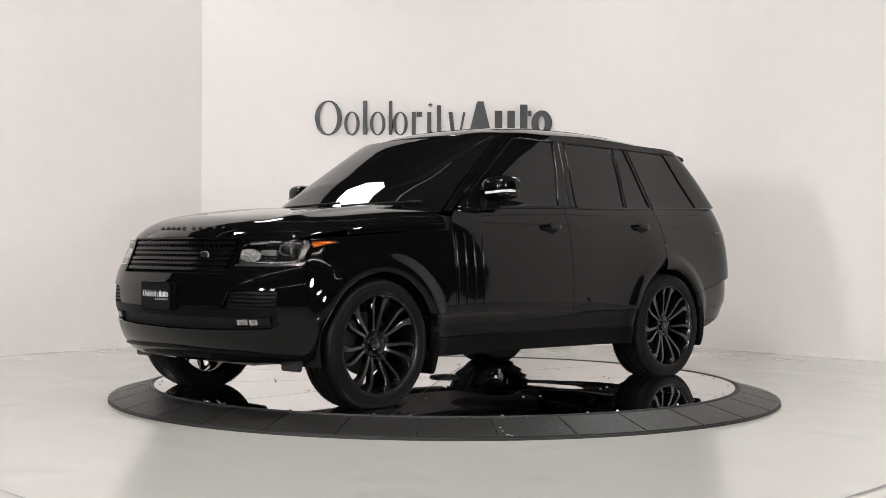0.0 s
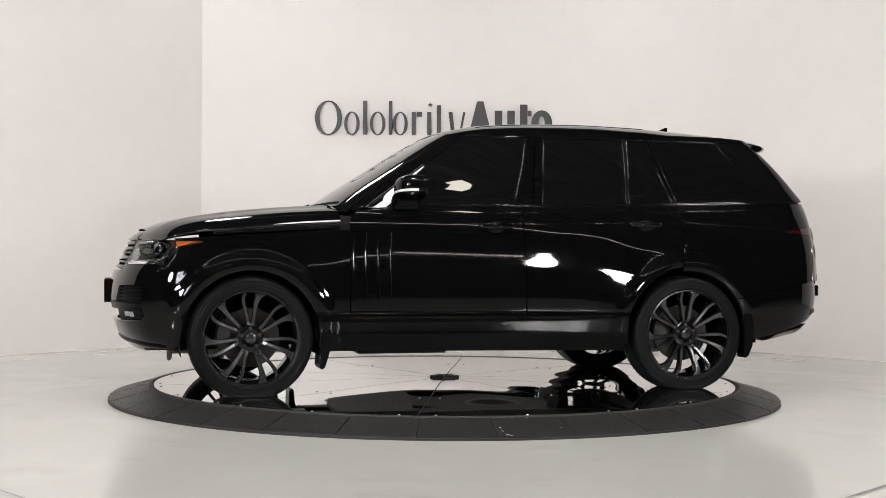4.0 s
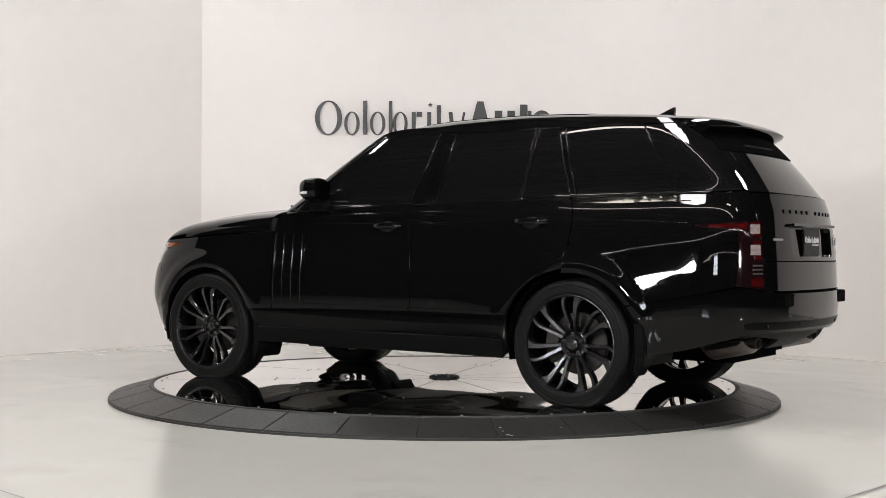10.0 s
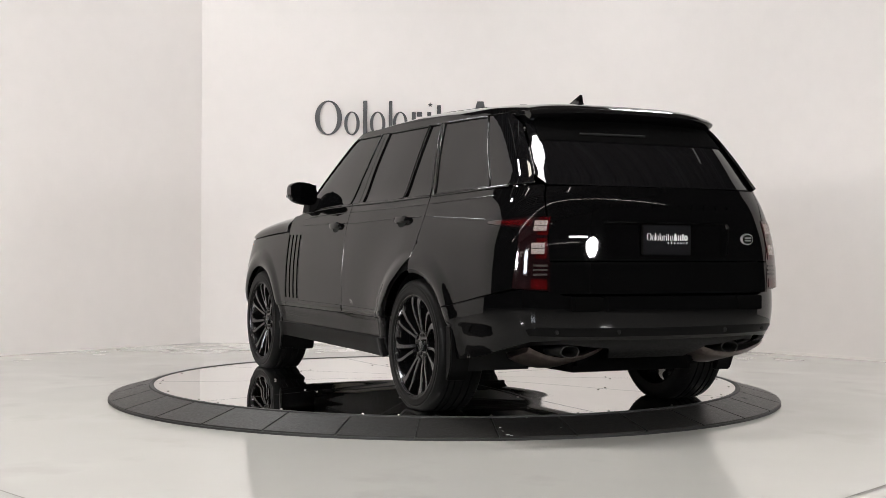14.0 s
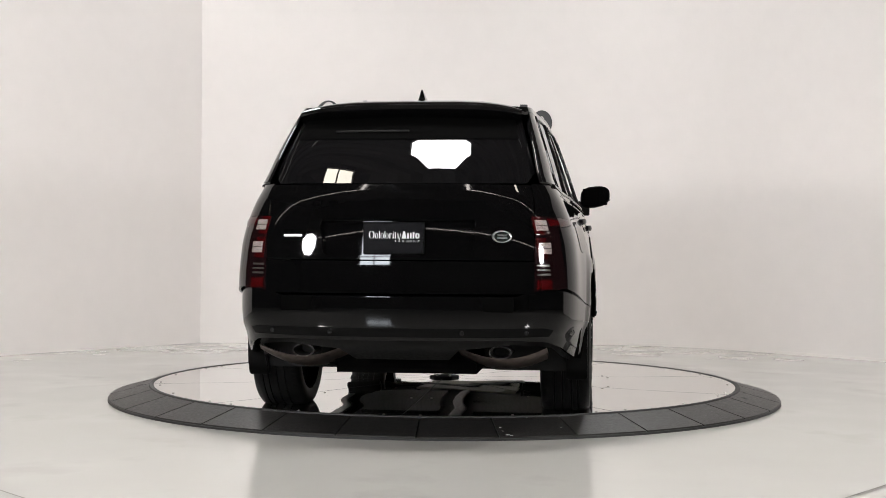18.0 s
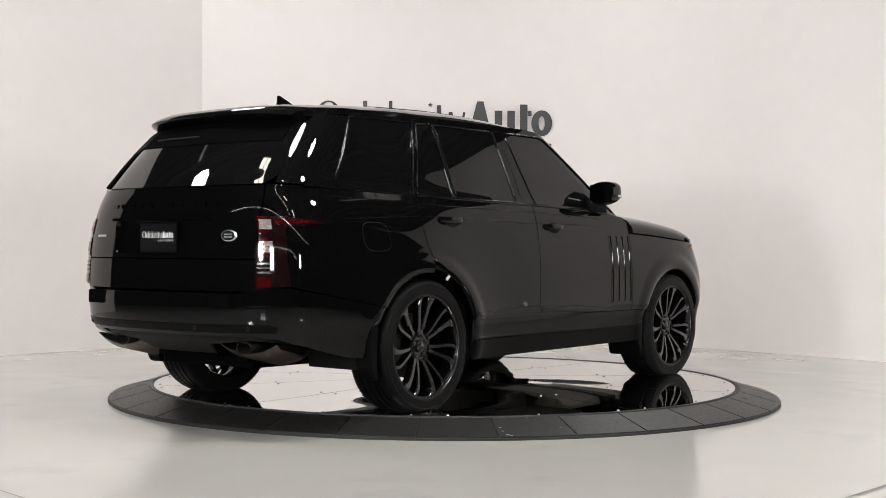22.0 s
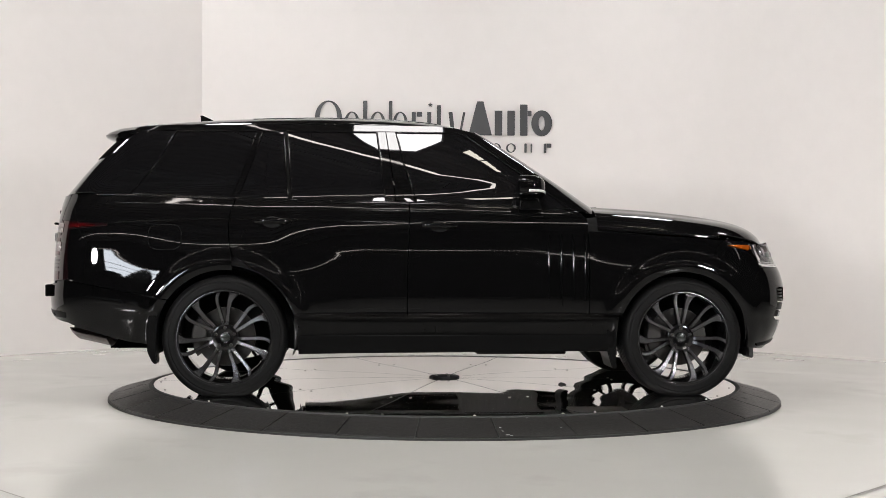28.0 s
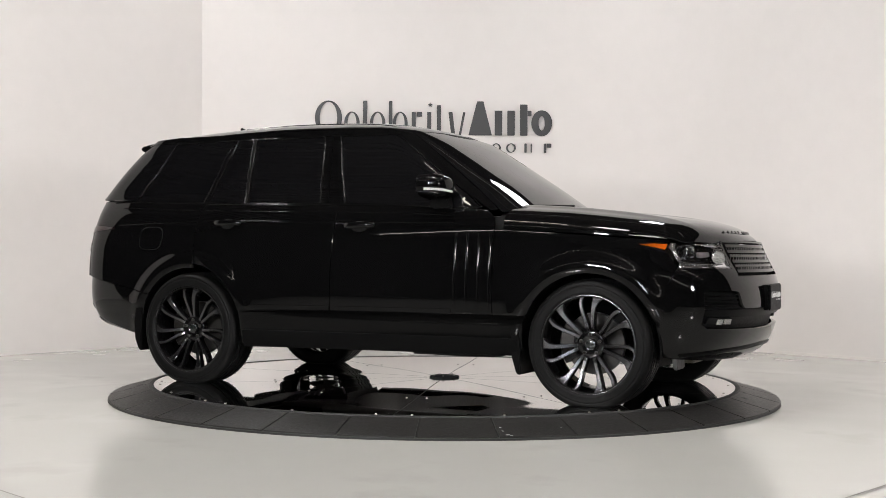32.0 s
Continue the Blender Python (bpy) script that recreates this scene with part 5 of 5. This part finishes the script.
    # ------------------------------------------------ front end
    for s in (1, -1):
        def NX(x, z):
            return NOSE.at_x(x, z), z

        def NY(y, z):
            return NOSE.at_y(y, z), z
        fb = [NY(y, 0.770) for y in (0.0, 0.2, 0.4, 0.53)] + [NY(0.56, 0.812), NY(0.7, 0.812)] + [NX(x, 0.812) for x in (2.13, 2.05, 2.0)] + [NX(1.980, 0.80)]
        fb += [NX(x, z) for x, z in dense([(1.980, 0.80), (1.909, 0.66)], 0.04)[1:]] + [NX(x, z) for x, z in arc(AX, HUB_Z, ARCH, 32, -8, 12)]
        fb += [NX(1.95, 0.285), NX(2.05, 0.275)] + [NY(y, z) for y, z in ((0.62, 0.265), (0.3, 0.258), (0.0, 0.255))]
        fb += [NY(y, z) for y, z in ((0.0, 0.445), (0.3, 0.448), (0.6, 0.455), (0.79, 0.465), (0.825, 0.49), (0.83, 0.56), (0.835, 0.675), (0.80, 0.685), (0.6, 0.682), (0.565, 0.675), (0.53, 0.60), (0.50, 0.578), (0.3, 0.575), (0.0, 0.574))]
        fbm = sheet("front_bumper", fb, nose(s), 0.035, M_PAINT, car, "gloss black front bumper", thick=0.03)
        back = [NY(y, z) for y, z in ((0.0, 0.43), (0.4, 0.43), (0.86, 0.44), (0.86, 0.70), (0.5, 0.70), (0.46, 0.60), (0.0, 0.60))]
        sheet("intake_back", dense(back, 0.06), nose(s), 0.05, M_ROUGHPLASTIC, fbm, offset=-0.045, thick=0)
        for z in (0.592, 0.614, 0.636, 0.658):
            bar = [NY(0.555 + 0.12 * (0.62 - z), z), NY(0.7, z), NY(0.832, z), NY(0.832, z + 0.008), NY(0.7, z + 0.008), NY(0.555 + 0.12 * (0.62 - z), z + 0.008)]
            sheet("vent_slat", dense(bar, 0.04), nose(s), 0.04, M_PLASTIC, fbm, offset=-0.012, thick=0.03)
        sheet("intake_blade", dense([NY(0.0, 0.520), NY(0.4, 0.522), NY(0.83, 0.532), NY(0.83, 0.572), NY(0.5, 0.570), NY(0.0, 0.568)], 0.05), nose(s), 0.04, M_PLASTIC, fbm, offset=-0.010, thick=0.03)
        # fog lamps
        fog = sheet("fog_lamp", dense([NY(0.60, 0.475), NY(0.79, 0.482), NY(0.79, 0.52), NY(0.60, 0.515)], 0.04), nose(s), 0.04, M_INNER, fbm, "small clear fog lamp", offset=-0.02, thick=0.02)
        for a, b, m_ in ((0.61, 0.675, M_FOG), (0.685, 0.73, M_FOG)):
            sheet("fog_reflector", dense([NY(a, 0.481), NY(b, 0.483), NY(b, 0.514), NY(a, 0.512)], 0.03), nose(s), 0.02, m_, fog, "bright reflector", offset=-0.012, thick=0.006)
        # lower lip and bright undertray edge
        sheet("front_lip", dense([NX(1.98, 0.30), NY(0.6, 0.318), NY(0.0, 0.33), NY(0.0, 0.345), NY(0.6, 0.333), NX(1.98, 0.312)], 0.05), nose(s), 0.03, M_PLASTIC, fbm, offset=0.008, thick=0.012)
        # headlamp
        lamp = new("headlamp")
        lamp.parent = car
        hl = [NY(0.565, 0.822), NY(0.565, 0.90), NY(0.565, 0.962), NY(0.7, 0.968)] + [NX(x, z) for x, z in ((2.06, 0.970), (1.95, 0.966), (1.84, 0.963), (1.762, 0.960), (1.760, 0.953), (1.85, 0.934), (1.928, 0.905), (1.962, 0.863), (1.987, 0.824))] + [NX(2.08, 0.822), NY(0.72, 0.822)]
        sheet("housing", dense(hl, 0.04), nose(s), 0.04, M_LAMPHOUSE, lamp, "dark metallised lamp housing", offset=-0.06, thick=0)
        sheet("lens", dense(hl, 0.04), nose(s), 0.03, M_CLEAR, lamp, "clear lens", offset=-0.001, thick=0.0)
        rimw = [NX(1.992, 0.822), NX(2.08, 0.818), NY(0.72, 0.818), NY(0.56, 0.818), NY(0.56, 0.826), NY(0.72, 0.827), NX(2.08, 0.827), NX(1.992, 0.831)]
        sheet("light_bar", dense(rimw, 0.03), nose(s), 0.03, M_CHROME, lamp, "bright light bar along the foot", offset=-0.004, thick=0.02)
        amb = [NX(x, z) for x, z in ((1.768, 0.957), (1.85, 0.941), (1.912, 0.927), (1.920, 0.942), (1.922, 0.958), (1.85, 0.960))]
        sheet("side_marker", amb, nose(s), 0.03, M_AMBER, lamp, "amber side marker", offset=-0.006, thick=0.02)
        chev = [NX(x, z) for x, z in ((1.960, 0.900), (1.935, 0.935), (1.938, 0.963), (1.966, 0.963), (1.962, 0.935), (1.978, 0.905), (2.005, 0.865), (1.985, 0.858))]
        sheet("chevron", chev, nose(s), 0.03, M_CHROME, lamp, "chrome chevron", offset=-0.010, thick=0.02)

        def at(y, z, depth):
            x, yy, zz = NOSE.point(NOSE.at_y(y, z), z)
            x2, y2, _ = NOSE.point(NOSE.at_y(y + 0.01, z), z)
            ang = math.degrees(math.atan2(-(x2 - x), y2 - yy))
            return Matrix.Translation((x, s * yy, zz)) @ pose(0, 0, 0, 0, 0, s * ang * 0.6) @ pose(-depth, 0, 0)
        m = at(0.80, 0.905, 0.045)
        part("projector", lathe_bm([(0.0, 0.022), (0.012, 0.020), (0.022, 0.014), (0.030, 0.0), (0.032, -0.03)], 32, 0), M_CLEAR, lamp, "glass projector lens", smooth=60, m=m)
        part("projector_ring", lathe_bm([(0.031, 0.002), (0.035, 0.008), (0.041, 0.004), (0.043, -0.02)], 32, 0), M_CHROME, lamp, "chrome ring", smooth=60, m=m)
        part("projector_bowl", lathe_bm([(0.0, -0.028), (0.02, -0.022), (0.031, 0.0)], 24, 0), M_SILVER, lamp, smooth=60, m=m)
        m = at(0.625, 0.872, 0.028)
        bowl = lathe_bm([(0.0, -0.03), (0.035, -0.022), (0.046, 0.0), (0.050, 0.010), (0.053, 0.006)], 32, 0)
        part("main_beam", bowl, M_CHROME, lamp, "rounded chrome main beam", smooth=60, m=m @ Matrix.Diagonal((1, 1.65, 0.82, 1)))
        part("main_beam_glass", lathe_bm([(0.0, 0.010), (0.03, 0.008), (0.047, 0.001)], 32, 0), M_FROST, lamp, "frosted beam glass", smooth=60, m=m @ Matrix.Diagonal((1, 1.65, 0.82, 1)))
        part("lamp_bridge", box_bm(-0.03, 0.0, -0.05, 0.05, -0.016, 0.016, 0.005), M_SILVER, lamp, m=at(0.715, 0.885, 0.05))
        tray = [NY(0.575, 0.832), NY(0.72, 0.832), NX(2.08, 0.832), NX(2.0, 0.834), NX(1.995, 0.862), NX(2.08, 0.850), NY(0.72, 0.846), NY(0.575, 0.850)]
        sheet("reflector_tray", dense(tray, 0.03), nose(s), 0.03, M_CHROME, lamp, "bright reflector tray", offset=-0.030, thick=0.01)
        brow = [NY(0.60, 0.945), NY(0.72, 0.948), NX(2.06, 0.950), NX(2.06, 0.962), NY(0.72, 0.960), NY(0.60, 0.955)]
        sheet("lamp_brow", dense(brow, 0.03), nose(s), 0.03, M_SILVER, lamp, "silver upper trim", offset=-0.030, thick=0.01)
        # light ring round both beams
        loop = []
        for i in range(37):
            a = math.pi * 2 * i / 36
            q = NOSE.at_y(0.735, 0.9) + 0.19 * math.copysign(abs(math.cos(a)) ** 0.5, math.cos(a))
            z = 0.892 + 0.058 * math.copysign(abs(math.sin(a)) ** 0.6, math.sin(a))
            p = Vector(NOSE.point(s * q, z))
            loop.append(p - Vector((0.022, s * 0.004, 0)))
        part("light_ring", tube_bm(loop, 0.0042, 6), M_CHROME, lamp, "chrome light ring", smooth=60)
    # grille
    gr = new("grille")
    gr.parent = car

    def GY(y, z):
        return NOSE.at_y(y, z), z
    frame = [GY(y, 0.778) for y in (-0.52, -0.3, 0, 0.3, 0.52)] + [GY(0.545, 0.88), GY(0.552, 0.972)] + [GY(y, 0.974) for y in (0.3, 0, -0.3)] + [GY(-0.552, 0.972), GY(-0.545, 0.88)]
    sheet("grille_back", dense(frame, 0.06), lambda q, z: NOSE.point(q, z), 0.06, M_INNER, gr, offset=-0.05, thick=0)
    for zc in (0.818, 0.876, 0.934):
        half = 0.500 + 0.10 * (zc - 0.82)
        for dz, h in ((0.017, 0.0085), (-0.017, 0.0085)):
            st = [GY(y, zc + dz - h) for y in (-half, -half / 2, 0, half / 2, half)] + [GY(y, zc + dz + h) for y in (half, half / 2, 0, -half / 2, -half)]
            sheet("grille_bar", dense(st, 0.05), lambda q, z: NOSE.point(q, z), 0.05, M_GRILLE, gr, offset=-0.004, thick=0.03)
        bm = bmesh.new()
        k = 26
        for i in range(k):
            y = -half + 2 * half * (i + 0.5) / k
            c = NOSE.point(NOSE.at_y(y, zc), zc)
            b = box_bm(c[0] - 0.040, c[0] - 0.013, c[1] - 0.009, c[1] + 0.009, zc - 0.024, zc + 0.024)
            me = bpy.data.meshes.new("tmp")
            b.to_mesh(me)
            b.free()
            bm.from_mesh(me)
            bpy.data.meshes.remove(me)
        part("grille_mesh", bm, M_GRILLE, gr)["kind"] = "stuff"
    for s in (1, -1):
        st = [GY(s * 0.522, 0.779), GY(s * 0.562, 0.779), GY(s * 0.562, 0.974), GY(s * 0.553, 0.974)]
        sheet("grille_surround", dense(st, 0.05), lambda q, z: NOSE.point(q, z), 0.03, M_PAINT, gr, offset=-0.001, thick=0.03)
    st = [GY(y, 0.971) for y in (-0.552, -0.3, 0, 0.3, 0.552)] + [GY(y, 0.980) for y in (0.552, 0.3, 0, -0.3, -0.552)]
    sheet("grille_surround", dense(st, 0.06), lambda q, z: NOSE.point(q, z), 0.03, M_PAINT, gr, offset=-0.001, thick=0.03)
    c = NOSE.point(NOSE.at_y(0.30, 0.88), 0.88)
    bd = part("grille_badge", lathe_bm([(0.0, 0.012), (0.040, 0.011), (0.047, 0.008), (0.051, 0.0)], 40, 0), M_SILVER, gr, "small oval silver badge", smooth=40, m=Matrix.Translation((c[0] - 0.002, c[1], 0.878)) @ pose(0, 0, 0, 0, 0, 6) @ Matrix.Diagonal((0.45, 0.74, 0.43, 1)))
    part("badge_field", lathe_bm([(0.0, 0.0135), (0.044, 0.0125), (0.045, 0.009)], 40, 0), M_BADGE, bd, "dark oval field")
    build_plate(car, pose(2.356, -0.008, 0.632))
    part("plate_holder", box_bm(2.315, 2.353, -0.165, 0.150, 0.553, 0.712, 0.006), M_PLASTIC, car)
    # ------------------------------------------------ underside
    part("underbody", box_bm(-1.05, 1.05, -0.84, 0.84, 0.30, 0.52, 0.03), M_ROUGHPLASTIC, car)
    part("floor_front", box_bm(0.95, 2.02, -0.44, 0.44, 0.30, 0.75, 0.03), M_ROUGHPLASTIC, car)
    part("floor_rear", box_bm(-2.30, -0.95, -0.42, 0.42, 0.25, 0.75, 0.04), M_MATT, car)
    part("front_undershield", box_bm(0.95, 1.95, -0.40, 0.40, 0.225, 0.249, 0.008), M_SHIELD, car, "pale undershield panel")
    part("mid_undershield", box_bm(0.15, 0.75, 0.12, 0.70, 0.232, 0.255, 0.008), M_ROUGHPLASTIC, car)
    part("mid_undershield", box_bm(0.15, 0.75, -0.70, -0.12, 0.232, 0.255, 0.008), M_ROUGHPLASTIC, car)
    part("silencer", box_bm(-2.30, -1.90, -0.30, 0.30, 0.285, 0.44, 0.06, 3), M_MATT, car, "dark rear silencer", smooth=50)
    part("exhaust_pipe", tube_bm([(-1.85, 0.1, 0.29), (-1.2, 0.08, 0.25), (-0.4, 0.0, 0.25), (0.9, 0.0, 0.26)], 0.035, 12), M_DISC, car, "dull grey exhaust pipe", smooth=60)
    for cx in (AX, -AX):
        part("subframe", box_bm(cx - 0.12, cx + 0.12, -0.46, 0.46, 0.215, 0.36, 0.03), M_ROUGHPLASTIC, car)
        for s in (1, -1):
            part("suspension_arm", tube_bm([(cx - 0.10, s * 0.42, 0.25), (cx, s * 0.78, 0.235)], 0.025, 8), M_ROUGHPLASTIC, car, smooth=60)
            part("suspension_arm", tube_bm([(cx + 0.16, s * 0.42, 0.27), (cx, s * 0.78, 0.24)], 0.022, 8), M_ROUGHPLASTIC, car, smooth=60)
            part("axle_hub", lathe_bm([(0.0, -0.30), (0.05, -0.30), (0.07, -0.04), (0.07, 0.02)], 20, 1), M_ROUGHPLASTIC, car, smooth=50, m=Matrix.Translation((cx, s * 0.83, HUB_Z)) @ Matrix.Diagonal((1, s, 1, 1)))
    # roof lining closes the cabin
    part("cabin_floor", box_bm(-2.30, 0.85, -0.80, 0.80, 1.08, 1.13, 0.01), M_INNER, car)
    # wheels
    w = build_wheel()
    w.parent = car
    w.matrix_basis = pose(AX, 0.838, HUB_Z)
    for cx, s in ((-AX, 1), (AX, -1), (-AX, -1)):
        copy_thing(w, pose(cx, s * 0.838, HUB_Z, 0, 0, 0 if s > 0 else 180))
    return car


def build_plate(car, m):
    """A dealer plate; its print is drawn as plain bars."""
    plate = part("number_plate", box_bm(0.0, 0.008, -0.152, 0.152, -0.076, 0.076, 0.003), M_PLATE, car, "black dealer plate with white print", m=m)
    part("plate_rim", box_bm(-0.004, 0.004, -0.160, 0.160, -0.084, 0.084, 0.004), M_PLASTIC, plate)
    mark_shapes(plate, M_PLATEINK, pose(0.008, 0.0, 0.008, 0, 0, 90) @ Matrix.Diagonal((0.102, 0.04, 0.102, 1)) @ Matrix.Translation((0.145, 0, -2.26)))
    return plate


build_room()
build_lights()
build_sign()
DECK_OB = build_turntable()
CAR = build_car()


def motions():
    rows = [(t, pose(0, 0, 0, 0, 0, a)) for t, a in TURN]
    walk(CAR, [(t, m @ pose(-0.009, -0.0656, 0)) for t, m in rows])
    walk(DECK_OB, rows)


motions()
